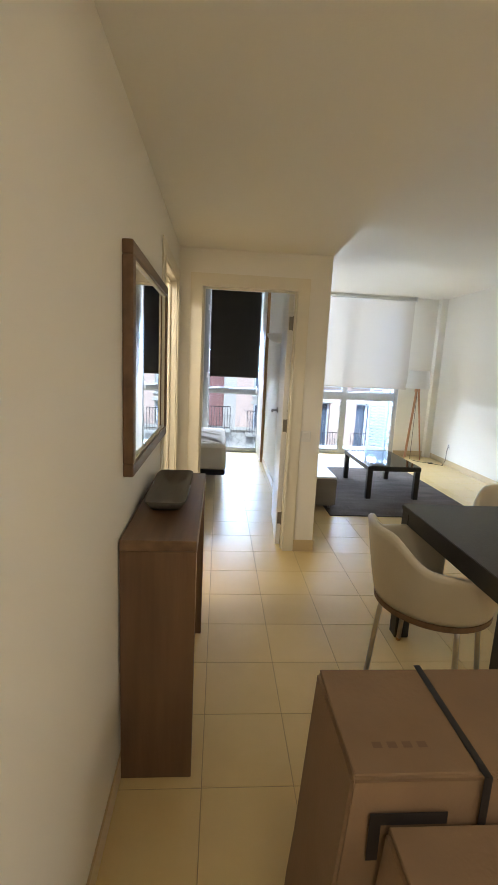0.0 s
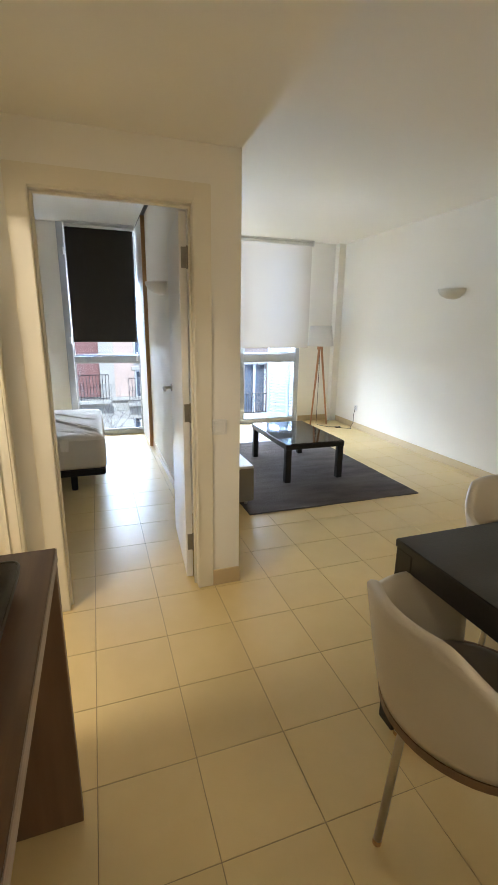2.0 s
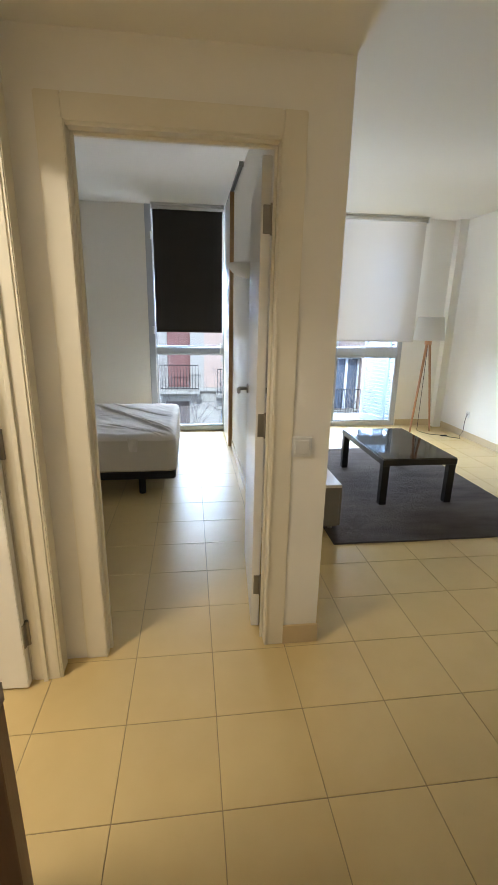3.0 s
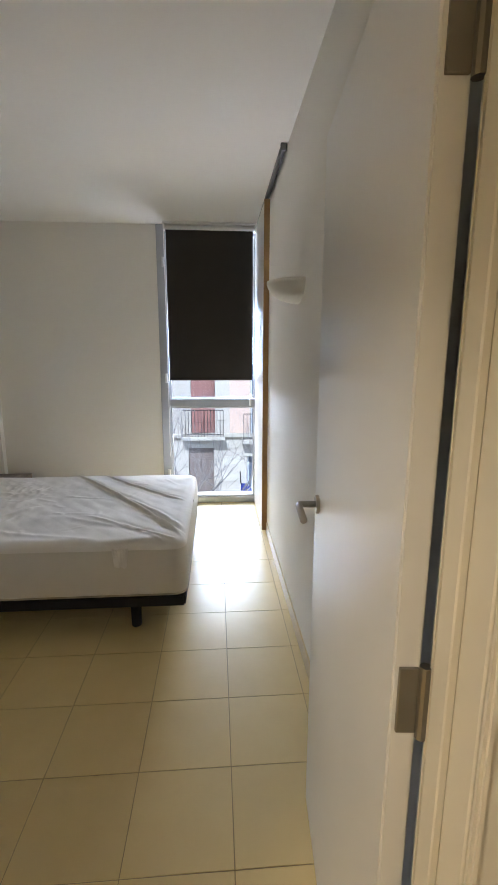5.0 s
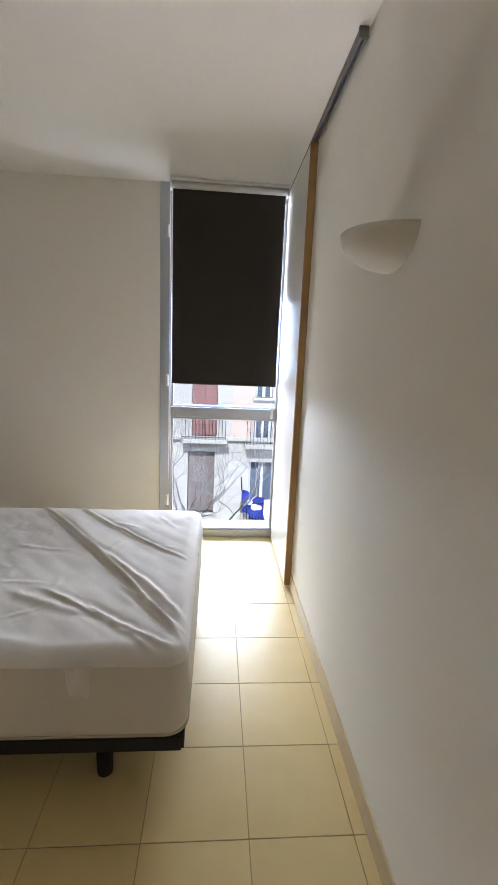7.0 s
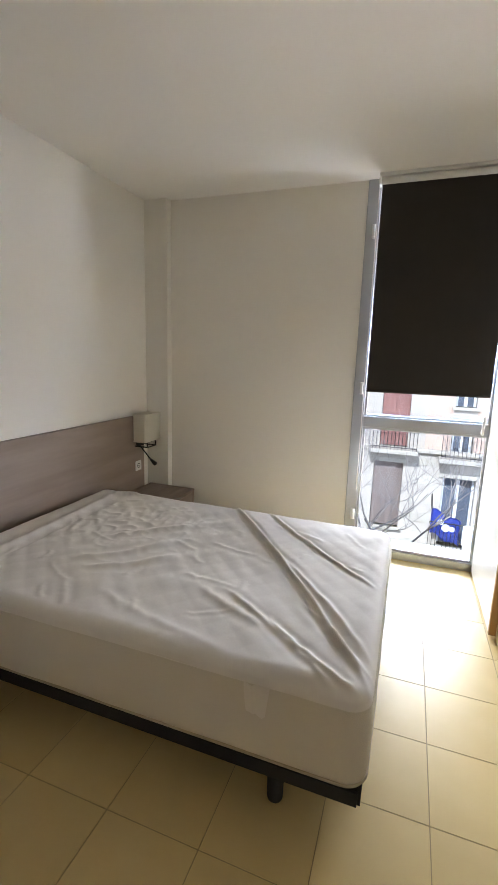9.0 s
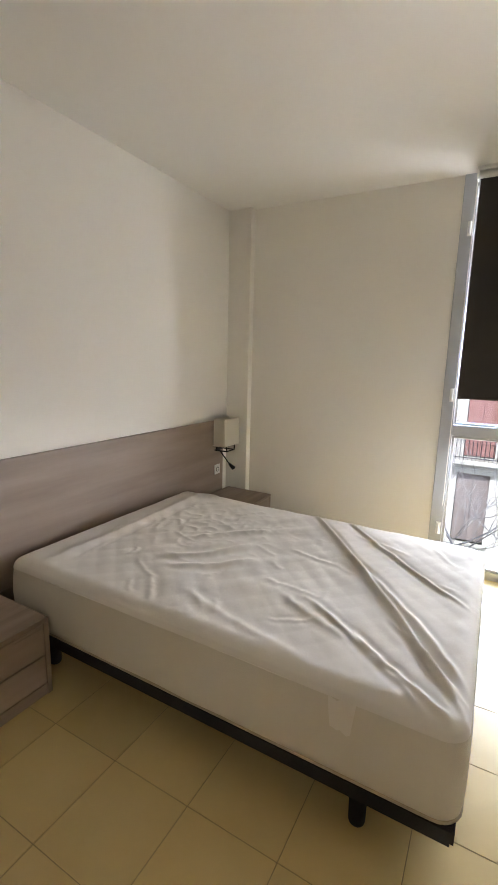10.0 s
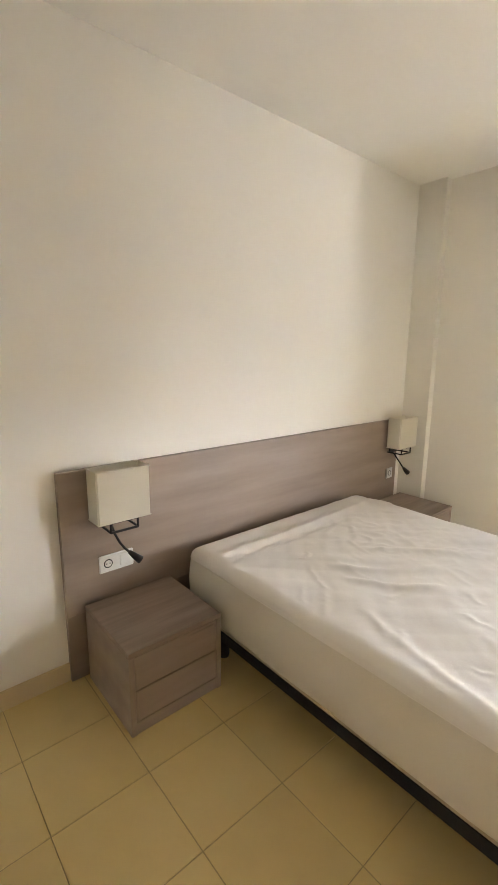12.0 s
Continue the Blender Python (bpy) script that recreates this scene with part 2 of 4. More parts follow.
def tube(points, radius, sides=10, bm=None, r_end=None):
    """A round bar through the points, tapering to r_end."""
    own = bmesh.new()
    pts = [Vector(p) for p in points]
    rings, up = [], Vector((0, 0, 1))
    for i, p in enumerate(pts):
        d = (pts[min(i + 1, len(pts) - 1)] - pts[max(i - 1, 0)]).normalized()
        a = d.cross(up if abs(d.z) < 0.95 else Vector((1, 0, 0))).normalized()
        b = d.cross(a)
        r = radius + ((r_end if r_end is not None else radius) - radius) * i / max(len(pts) - 1, 1)
        rings.append([own.verts.new(p + (a * math.cos(k * math.tau / sides) + b * math.sin(k * math.tau / sides)) * r) for k in range(sides)])
    for r0, r1 in zip(rings, rings[1:]):
        for k in range(sides):
            own.faces.new((r0[k], r0[(k + 1) % sides], r1[(k + 1) % sides], r1[k]))
    own.faces.new(rings[0]), own.faces.new(rings[-1])
    return own if bm is None else merge(bm, own)


def lathe(profile, sides=32, arc=math.tau, start=0.0, center=(0, 0, 0)):
    """Turns a profile of (radius, height) about the upright axis."""
    own = bmesh.new()
    full = abs(arc - math.tau) < 1e-6
    count = sides if full else sides + 1
    rings = []
    for k in range(count):
        a = start + arc * k / sides
        rings.append([own.verts.new((center[0] + r * math.cos(a), center[1] + r * math.sin(a), center[2] + z)) for r, z in profile])
    for k in range(sides):
        r0, r1 = rings[k], rings[(k + 1) % count]
        for j in range(len(profile) - 1):
            own.faces.new((r0[j], r1[j], r1[j + 1], r0[j + 1]))
    return own


def structure(name, bm, material, label="", parent=None):
    return tagged(part(name, bm, material, parent, label), kind="structure" if parent is None else "")


# ---------- setting: floor, walls, ceilings ----------
HX, BX0, BX1, LX, RX = 0.365, -1.32, 1.385, 1.485, 4.45     # hall wall, bedroom walls, living side of the partition, far wall
DY0, DY1, BY, LY, BACK = 3.88, 3.98, 7.89, 8.03, -1.30       # door wall faces, bedroom and living window walls, back wall
HZ, DZ, LZ, BZ = 2.30, 2.55, 2.70, 2.68                     # ceilings of hall, dining end, living, bedroom

floor = structure("floor", box(-1.6, RX + 0.2, BACK - 0.2, LY + 0.25, -0.2, -0.003), GROUT, "cream ceramic tiled floor with thin brown joints")

structure("wall_hall_west", merge(merge(box(HX - 0.1, HX, BACK, 3.00, 0, 2.6), box(HX - 0.1, HX, 3.79, DY0, 0, 2.6)), box(HX - 0.1, HX, 3.00, 3.79, 2.05, 2.6)), WALL, "cream painted plaster wall")
structure("wall_bedroom_door", merge(merge(box(-1.5, 0.52, DY0, DY1, 0, 2.9), box(1.26, LX, DY0, DY1, 0, 2.9)), box(0.52, 1.26, DY0, DY1, 2.05, 2.9)), WALL, "cream painted plaster wall with a doorway")
structure("wall_partition", box(BX1, LX, DY1, 7.10, 0, 2.9), WALL, "white painted partition wall")
structure("wall_bedroom_west", box(BX0 - 0.18, BX0, DY1, 8.2, 0, 2.9), WALL, "white painted bedroom wall")
structure("wall_bedroom_north", merge(box(BX0, 0.42, BY, 8.2, 0, 2.9), box(0.42, 1.43, BY + 0.02, 8.2, 2.69, 2.9)), WALL, "white painted window wall")
structure("pillar_bedroom", box(BX0, -1.112, 7.825, BY, 0, 2.7), WALL, "white painted corner pillar")
structure("wall_mullion", box(1.43, 1.62, BY + 0.02, 8.2, 0, 2.9), WALL, "white painted pier between the windows")
structure("wall_living_north", merge(box(3.80, RX, LY, 8.25, 0, 2.9), box(1.62, 3.80, LY + 0.02, 8.25, 2.69, 2.9)), WALL, "white painted window wall")
structure("pillar_living", box(RX - 0.11, RX, 7.92, LY, 0, 2.72), WALL, "white painted corner pillar")
structure("wall_living_east", box(RX, RX + 0.2, BACK, 8.25, 0, 2.9), WALL, "white painted living room wall")
structure("wall_south", box(-1.5, RX + 0.2, BACK - 0.2, BACK, 0, 2.9), WALL, "cream painted back wall")
structure("wall_west_end", box(-1.5, -1.4, BACK, 1.9, 0, 2.9), WALL, "cream painted wall")
structure("wall_side_room_south", box(-1.5, HX - 0.1, 1.9, 2.0, 0, 2.6), WALL, "cream side room wall")
structure("wall_side_room_west", box(-1.5, -1.4, 2.0, DY0, 0, 2.6), WALL, "cream side room wall")
structure("ceiling_hall", box(HX, 1.482, BACK, DY0, HZ, 2.9), CEIL, "lowered cream plaster ceiling")
structure("ceiling_side_room", box(-1.5, HX - 0.1, 1.9, DY0, 2.45, 2.6), CEIL, "plaster ceiling")
structure("ceiling_dining", box(1.482, RX, BACK, 4.02, DZ, 2.9), CEIL, "white plaster ceiling")
structure("ceiling_living", merge(box(LX, RX, 4.02, 8.25, LZ, 2.9), box(BX1, LX, 7.10, 8.25, LZ, 2.9)), CEIL, "white plaster ceiling")
structure("ceiling_bedroom", box(BX0, BX1, DY1, 8.2, BZ, 2.9), CEIL, "white plaster ceiling")
# Unseen slab added above the ceilings so no sun or sky leaks in.
structure("sun_block_slab", box(-2, 5, -2, 8.3, 2.9, 3.1), CEIL, "unseen slab over the rooms that keeps the sun out")


def skirting(name, x0, x1, y0, y1, h=0.09):
    structure(name, box(x0, x1, y0, y1, 0.0, h, 0.003), SKIRT, "cream ceramic skirting")


skirting("baseboard_partition", BX1 - 0.010, BX1, DY1, 7.07)
skirting("baseboard_living_partition", LX, LX + 0.010, DY1, 7.10)
skirting("baseboard_column", 1.325, LX + 0.010, DY0 - 0.010, DY0, 0.10)
skirting("baseboard_bedroom_west", BX0, BX0 + 0.010, DY1, 5.14)
skirting("baseboard_bedroom_north", -1.115, 0.42, BY - 0.010, BY)
skirting("baseboard_living_east", RX - 0.010, RX, BACK, 7.91)
skirting("baseboard_living_north", 3.81, RX - 0.11, LY - 0.010, LY)
skirting("baseboard_hall", HX, HX + 0.008, BACK, 2.92)


# ---------- doors and their frames ----------
def door_frame(name, m, width, depth, label):
    """A lacquered lining with casings; local x runs across the opening, y through the wall, front casing at y < 0."""
    fr = thing(name, m, label, "door frame", kind="structure")
    h = 2.042
    for side, x0, x1 in (("left", -0.02, 0.0), ("right", width, width + 0.02)):
        part("jamb", box(x0, x1, 0, depth, 0, h + 0.02, 0.002), LACQ, fr)
    part("head_lining", box(0, width, 0, depth, h, h + 0.02, 0.002), LACQ, fr)
    part("door_stop", merge(merge(box(0, 0.012, 0.045, 0.062, 0, h, 0.002), box(width - 0.012, width, 0.045, 0.062, 0, h, 0.002)), box(0.012, width - 0.012, 0.045, 0.062, h - 0.012, h, 0.002)), LACQ, fr)
    for y0, y1 in ((-0.008, -0.0005), (depth + 0.0005, depth + 0.008)):
        for x0, x1 in ((-0.090, -0.006), (width + 0.006, width + 0.090)):
            part("casing", box(x0, x1, y0, y1, 0, h + 0.09, 0.004, segs=2), LACQ, fr)
        for x0, x1 in ((-0.014, -0.001), (width + 0.001, width + 0.014)):
            part("bead", box(x0, x1, y0 - 0.005 if y0 < 0 else y1 - 0.007, y0 + 0.0075 if y0 < 0 else y1 + 0.005, 0, h + 0.016, 0.004, segs=2), LACQ, fr)
        part("head_casing", box(-0.006, width + 0.006, y0, y1, h + 0.006, h + 0.09, 0.004, segs=2), LACQ, fr)
    return fr


door_frame("door_frame_bedroom", pose(0.54, DY0, 0), 0.70, DY1 - DY0, "cream lacquered bedroom door frame with flat casings")
door_frame("door_frame_side_room", pose(HX, 3.02, 0, 0, 0, 90), 0.75, 0.10, "cream lacquered side room door frame with flat casings")


def hinge(parent, x, y, z):
    part("hinge", merge(box(x - 0.003, x + 0.003, y + 0.004, y + 0.031, z - 0.05, z + 0.05, 0.001), tube([(x - 0.004, y - 0.003, z - 0.055), (x - 0.004, y - 0.003, z + 0.055)], 0.008, 10)), HINGE, parent, "dull steel hinge")


def door_leaf(name, m, width, label, lever=True):
    """Hinge edge at the origin; the leaf runs along local x, 40 mm thick towards +y."""
    leaf = thing(name, m, label, "door", kind="")
    part("panel", box(0.004, width, 0.0, 0.038, 0.008, 2.034, 0.003, segs=2), LEAF, leaf, "flat white lacquered door panel")
    part("strike_plate", box(width - 0.001, width + 0.0015, 0.009, 0.029, 0.93, 1.13, 0.0005), STEEL, leaf, "brushed steel strike plate")
    if lever:
        for s, y in ((-1, 0.0), (1, 0.038)):
            x, z = width - 0.065, 1.075
            hd = part("door_handle", tube([(x, y, z), (x, y + s * 0.048, z), (x - 0.004, y + s * 0.055, z), (x - 0.012, y + s * 0.057, z), (x - 0.125, y + s * 0.057, z)], 0.0095, 14), STEEL, leaf, "brushed steel lever handle", True)
            rose = tube([(x, y, z), (x, y + s * 0.009, z)], 0.026, 24)
            part("rose", rose, STEEL, hd, "round steel rose")
    return leaf


leaf_a = door_leaf("door_bedroom", pose(1.233, 3.994, 0, 0, 0, 85.7), 0.725, "white lacquered bedroom door standing open against the partition")
for z in (0.24, 1.02, 1.82):
    hinge(leaf_a, 0.002, -0.001, z)
leaf_b = door_leaf("door_side_room", pose(0.262, 3.762, 0, 0, 0, 178), 0.725, "cream lacquered side room door standing wide open", False)
for z in (0.24, 1.02, 1.82):
    hinge(leaf_b, 0.002, 0.0, z)

# sliding panel at the bedroom window
slide = thing("sliding_door", pose(1.360, 7.07, 0), "white sliding panel with a raw pine front edge beside the window", "sliding door")
part("panel", box(-0.018, 0.018, 0.022, 0.80, 0.012, 2.655, 0.002), LEAF, slide, "flat white panel")
part("edge_strip", box(-0.021, 0.021, 0.0, 0.022, 0.012, 2.655, 0.002), TIMBER, slide, "raw pine edge strip")
track = thing("sliding_track", pose(1.360, 6.25, 2.66), "grey metal sliding door track under the ceiling", "track")
tk = merge(merge(box(-0.013, -0.009, 0, 1.61, -0.012, 0.0195), box(0.009, 0.013, 0, 1.61, -0.012, 0.0195)), box(-0.009, 0.009, 0, 1.61, 0.010, 0.0195))
part("rail", tk, TRACK, track)
part("end_cap", box(-0.018, 0.018, -0.006, 0.012, -0.018, 0.0195, 0.003), TRACK, track)


# ---------- windows ----------
def window(name, x0, x1, y, z1, rails, mullions, label, sill=0.0, f=0.055):
    """Aluminium frame in the plane y, with fixed rails and mullions, each pane a glass of its own."""
    w = thing(name, pose(x0, y, 0), label, "window", kind="structure")
    W = x1 - x0
    fr = part("window_frame", merge(merge(merge(box(0, f, -0.035, 0.035, sill, z1, 0.003), box(W - f, W, -0.035, 0.035, sill, z1, 0.003)), box(f, W - f, -0.035, 0.035, z1 - f, z1, 0.003)), box(f, W - f, -0.035, 0.035, sill, sill + 0.06, 0.003)), ALU, w, "anodised aluminium frame")
    for a, b in rails:
        part("rail", box(f, W - f, -0.028, 0.03, a, b, 0.003), ALU, w)
    for a, b in mullions:
        part("mullion", box(a, b, -0.034, 0.034, sill + 0.06, z1 - f, 0.003), ALU, w)
    xs = [f] + [v for m_ in mullions for v in m_] + [W - f]
    zs = [sill + 0.06] + [v for r in rails for v in r] + [z1 - f]
    for i in range(0, len(xs), 2):
        for j in range(0, len(zs), 2):
            pane = part("pane", box(xs[i] + 0.001, xs[i + 1] - 0.001, 0.004, 0.010, zs[j] + 0.001, zs[j + 1] - 0.001), GLASS, w, "glass pane tinted blue for the street's haze")
            pane.visible_shadow = False
            part("bead", merge(merge(box(xs[i] + 0.002, xs[i] + 0.018, -0.022, 0.003, zs[j] + 0.002, zs[j + 1] - 0.002, 0.002), box(xs[i + 1] - 0.018, xs[i + 1] - 0.002, -0.022, 0.003, zs[j] + 0.002, zs[j + 1] - 0.002, 0.002)),
                              merge(box(xs[i] + 0.018, xs[i + 1] - 0.018, -0.022, 0.003, zs[j] + 0.002, zs[j] + 0.018, 0.002), box(xs[i] + 0.018, xs[i + 1] - 0.018, -0.022, 0.003, zs[j + 1] - 0.018, zs[j + 1] - 0.002, 0.002))), ALU, w)
    return w


win_a = window("window_1", 0.42, 1.43, 7.915, 2.69, [(1.00, 1.075)], [], "tall aluminium bedroom window over the street", f=0.085)
part("window_handle", merge(tube([(0.875, -0.036, 1.02), (0.875, -0.075, 1.02)], 0.011), tube([(0.875, -0.07, 1.01), (0.878, -0.075, 1.10), (0.880, -0.072, 1.13)], 0.010)), PLASTIC, win_a, "white window handle", True)
for z in (0.32, 1.28, 2.35):
    part("window_hinge", merge(box(0.045, 0.075, -0.052, -0.036, z - 0.045, z + 0.045, 0.003), tube([(0.06, -0.056, z - 0.04), (0.06, -0.056, z + 0.04)], 0.009)), PLASTIC, win_a, "pale window hinge")
win_b = window("window_2", 1.62, 3.80, 8.075, 2.69, [(0.97, 1.085)], [(1.19, 1.265)], "wide aluminium living room window over the street")


def roller_blind(name, x0, x1, y, z0, z1, material, label, tube_r=0.022):
    b = thing(name, pose(x0, y, z0), label, "roller blind")
    W, H = x1 - x0, z1 - z0
    sheet = bmesh.new()
    nx, nz = 14, 10
    grid = [[sheet.verts.new((W * i / nx, 0.0015 * math.sin(i * 0.9) * (1 - j / nz), 0.012 + (H - 0.03) * j / nz)) for i in range(nx + 1)] for j in range(nz + 1)]
    for j in range(nz):
        for i in range(nx):
            sheet.faces.new((grid[j][i], grid[j][i + 1], grid[j + 1][i + 1], grid[j + 1][i]))
    part("cloth", sheet, material, b, "", True)
    part("bottom_bar", box(0, W, -0.006, 0.006, 0.0, 0.016, 0.003), material, b)
    part("headrail", box(-0.022, W + 0.022, -0.034, 0.044, H + 0.018, H + 0.037, 0.002), PLASTIC, b, "white head rail")
    part("roller", tube([(-0.01, 0, H - 0.005), (W + 0.01, 0, H - 0.005)], tube_r, 16), PLASTIC, b, "white roller tube", True)
    for x in (-0.022, W + 0.010):
        part("bracket", box(x, x + 0.012, -0.03, 0.03, H - 0.035, H + 0.0175, 0.002), PLASTIC, b)
    return b, W, H


bl, W, H = roller_blind("blackout_blind", 0.518, 1.311, 7.805, 1.262, 2.642, BLACKOUT, "dark brown blackout roller blind drawn half down")
part("chain", tube([(-0.018, -0.02, H), (-0.018, -0.02, -0.72), (-0.018, 0.0, -0.75), (-0.018, 0.02, -0.72), (-0.018, 0.02, H)], 0.0022, 6), PLASTIC, bl, "white bead chain", True)
bl2, W, H = roller_blind("screen_blind", 1.95, 3.89, 7.93, 1.175, 2.665, SCREEN, "white translucent screen blind drawn half down", 0.026)


# ---------- bedroom ----------
def mattress():
    """A fitted cover over a sprung mattress: rounded slab, crumpled on top, with two long creases."""
    X0, X1, Y0, Y1, Z0, Z1 = -1.21, 0.79, 5.695, 7.10, 0.215, 0.525
    m = thing("mattress", pose(0, 0, Z0), "bare mattress in a crumpled white fitted cover on the bed base", "mattress")
    nx, ny = 300, 220
    cx, cy, hx, hy, rad = (X0 + X1) / 2, (Y0 + Y1) / 2, (X1 - X0) / 2, (Y1 - Y0) / 2, 0.07
    top = bmesh.new()
    H = Z1 - Z0
    # folds of the cover: start, end, sideways bow, height, half width
    creases = [((-0.18, 7.09), (0.78, 5.76), -0.030, 0.017, 0.010), ((0.05, 7.08), (0.72, 6.40), 0.020, 0.009, 0.009),
               ((0.18, 6.10), (0.71, 5.69), -0.020, 0.006, 0.011), ((0.23, 6.57), (0.78, 5.88), -0.020, 0.007, 0.010),
               ((0.50, 6.13), (0.79, 5.80), 0.0, 0.009, 0.010), ((0.40, 5.98), (0.74, 5.73), 0.010, 0.009, 0.010),
               ((0.06, 6.09), (0.40, 5.93), 0.010, 0.004, 0.018), ((-0.30, 5.90), (0.30, 5.76), 0.010, 0.003, 0.020),
               ((-1.02, 5.77), (-1.04, 6.98), 0.020, 0.010, 0.030), ((-1.05, 6.98), (-0.90, 7.08), 0.0, 0.016, 0.035),
               ((-0.60, 6.10), (-0.28, 6.45), 0.03, 0.010, 0.022), ((-0.50, 6.05), (-0.20, 6.30), 0.03, 0.009, 0.020), ((-0.62, 6.35), (-0.30, 6.66), -0.02, 0.008, 0.020)]

    rnd = random.Random(11)
    for _ in range(34):
        ax, ay = rnd.uniform(-0.95, 0.55), rnd.uniform(5.85, 6.95)
        a, ln = rnd.gauss(-0.9, 0.55), rnd.uniform(0.07, 0.24)
        creases.append(((ax, ay), (ax + ln * math.cos(a), ay + ln * math.sin(a)), rnd.uniform(-0.015, 0.015), rnd.uniform(0.0012, 0.0028), rnd.uniform(0.009, 0.016)))

    def crumple(x, y):
        z = 0.0
        for (ax, ay), (bx, by), bow, h, w in creases:
            if not (min(ax, bx) - 0.1 < x < max(ax, bx) + 0.1 and min(ay, by) - 0.1 < y < max(ay, by) + 0.1):
                continue
            d = Vector((bx - ax, by - ay))
            n = d.length
            d /= n
            px, py = x - ax, y - ay
            f = (px * d.x + py * d.y) / n
            if -0.06 < f < 1.06:
                o = px * d.y - py * d.x - 4 * bow * f * (1 - f) + 0.006 * noise.noise(Vector((f * 9, h * 900, 0)))
                fade = min(1, 5 * (f + 0.06), 5 * (1.06 - f))
                z += fade * h * (math.exp(-(o / w) ** 2) - 0.35 * math.exp(-((abs(o) - 2.2 * w) / (1.3 * w)) ** 2))
        z += 0.007 * noise.noise(Vector((x * 4.2, y * 4.2, 3.1))) + 0.0035 * noise.noise(Vector((x * 11 + y * 4, y * 9, 8.3)))
        w = math.exp(-((x + 0.55) / 0.35) ** 2 - ((y - 6.55) / 0.3) ** 2)
        z += 0.006 * w * (1 - 2 * abs(noise.noise(Vector((x * 17, y * 13, 1.7)))))
        q = 0.5 + 0.5 * noise.noise(Vector((x * 1.7, y * 1.7, 9)))
        z += 0.0016 * q * (abs(math.sin((x + y) * 26)) + abs(math.sin((x - y) * 26)))
        z += 0.004 * math.sin((x - y) * 24 + 3 * noise.noise(Vector((x * 3, y * 3, 0)))) * max(0, noise.noise(Vector((x * 2, y * 2, 5))))
        return z

    rows_ = []
    for j in range(ny + 1):
        row = []
        for i in range(nx + 1):
            u, v = -1 + 2 * i / nx, -1 + 2 * j / ny
            x, y = cx + u * hx, cy + v * hy
            # round the plan corners
            ix, iy = hx - rad, hy - rad
            dx, dy = max(abs(u * hx) - ix, 0), max(abs(v * hy) - iy, 0)
            if dx > 0 and dy > 0:
                k = max(dx, dy) / math.hypot(dx, dy)
                x = cx + math.copysign(ix + dx * k, u)
                y = cy + math.copysign(iy + dy * k, v)
            e = max(dx, dy) / rad
            drop = rad * 0.62 * (1 - math.sqrt(max(0.0, 1 - e * e)))
            row.append(top.verts.new((x, y, H - drop + crumple(x, y) * (1 - 0.7 * e))))
        rows_.append(row)
    for j in range(ny):
        for i in range(nx):
            top.faces.new((rows_[j][i], rows_[j][i + 1], rows_[j + 1][i + 1], rows_[j + 1][i]))
    part("cover", top, SHEET, m, "crumpled white quilted cover", True)
    # border with soft bulge
    loop = [(i, 0) for i in range(nx)] + [(nx, j) for j in range(ny)] + [(i, ny) for i in range(nx, 0, -1)] + [(0, j) for j in range(ny, 0, -1)]
    bd = bmesh.new()
    rings = []
    for k in range(9):
        f = k / 8
        ring = []
        for i, j in loop:
            u, v = -1 + 2 * i / nx, -1 + 2 * j / ny
            x, y = cx + u * hx, cy + v * hy
            ix, iy = hx - rad, hy - rad
            dx, dy = max(abs(u * hx) - ix, 0), max(abs(v * hy) - iy, 0)
            if dx > 0 and dy > 0:
                q = max(dx, dy) / math.hypot(dx, dy)
                x, y = cx + math.copysign(ix + dx * q, u), cy + math.copysign(iy + dy * q, v)
            zt = H - rad * 0.62 + crumple(x, y) * 0.3
            out = 0.008 * math.sin(math.pi * f) + 0.004 * noise.noise(Vector((x * 5, y * 5, f * 2)))
            n = Vector((x - cx, y - cy)).normalized()
            ring.append(bd.verts.new((x + n.x * out, y + n.y * out, zt * (1 - f) + 0.004 * f)))
        rings.append(ring)
    for r0, r1 in zip(rings, rings[1:]):
        for k in range(len(loop)):
            bd.faces.new((r0[k], r0[(k + 1) % len(loop)], r1[(k + 1) % len(loop)], r1[k]))
    bd.faces.new(rings[-1])
    part("border", bd, BORDER, m, "beige knitted mattress border", True)
    pts = []
    for i, j in loop[::4] + loop[:1]:
        u, v = -1 + 2 * i / nx, -1 + 2 * j / ny
        x, y = cx + u * hx, cy + v * hy
        ix, iy = hx - rad, hy - rad
        dx, dy = max(abs(u * hx) - ix, 0), max(abs(v * hy) - iy, 0)
        if dx > 0 and dy > 0:
            q = max(dx, dy) / math.hypot(dx, dy)
            x, y = cx + math.copysign(ix + dx * q, u), cy + math.copysign(iy + dy * q, v)
        pts.append((x, y, 0.010))
    part("piping", tube(pts, 0.006, 6), PIPING, m, "tan edge piping", True)
    # care label hanging over the edge
    lab = bmesh.new()
    lg = [[lab.verts.new((0.410 + 0.085 * a / 6 * (1 - 0.25 * b / 5) + 0.010 * b / 5, 5.670 - 0.004 * math.sin(a * 0.9 + b * 0.7), 0.292 - 0.021 * b - 0.004 * (a % 3))) for a in range(7)] for b in range(6)]
    for b in range(5):
        for a in range(6):
            lab.faces.new((lg[b][a], lg[b][a + 1], lg[b + 1][a + 1], lg[b + 1][a]))
    part("care_label", lab, SHEET, m, "torn white care label")
    return m


mattress()
base = thing("bed_base", pose(0, 0, 0), "low black upholstered bed base on short legs", "bed base")
part("frame", box(-1.22, 0.782, 5.700, 7.095, 0.146, 0.214, 0.010, segs=2), BLACKMAT, base)
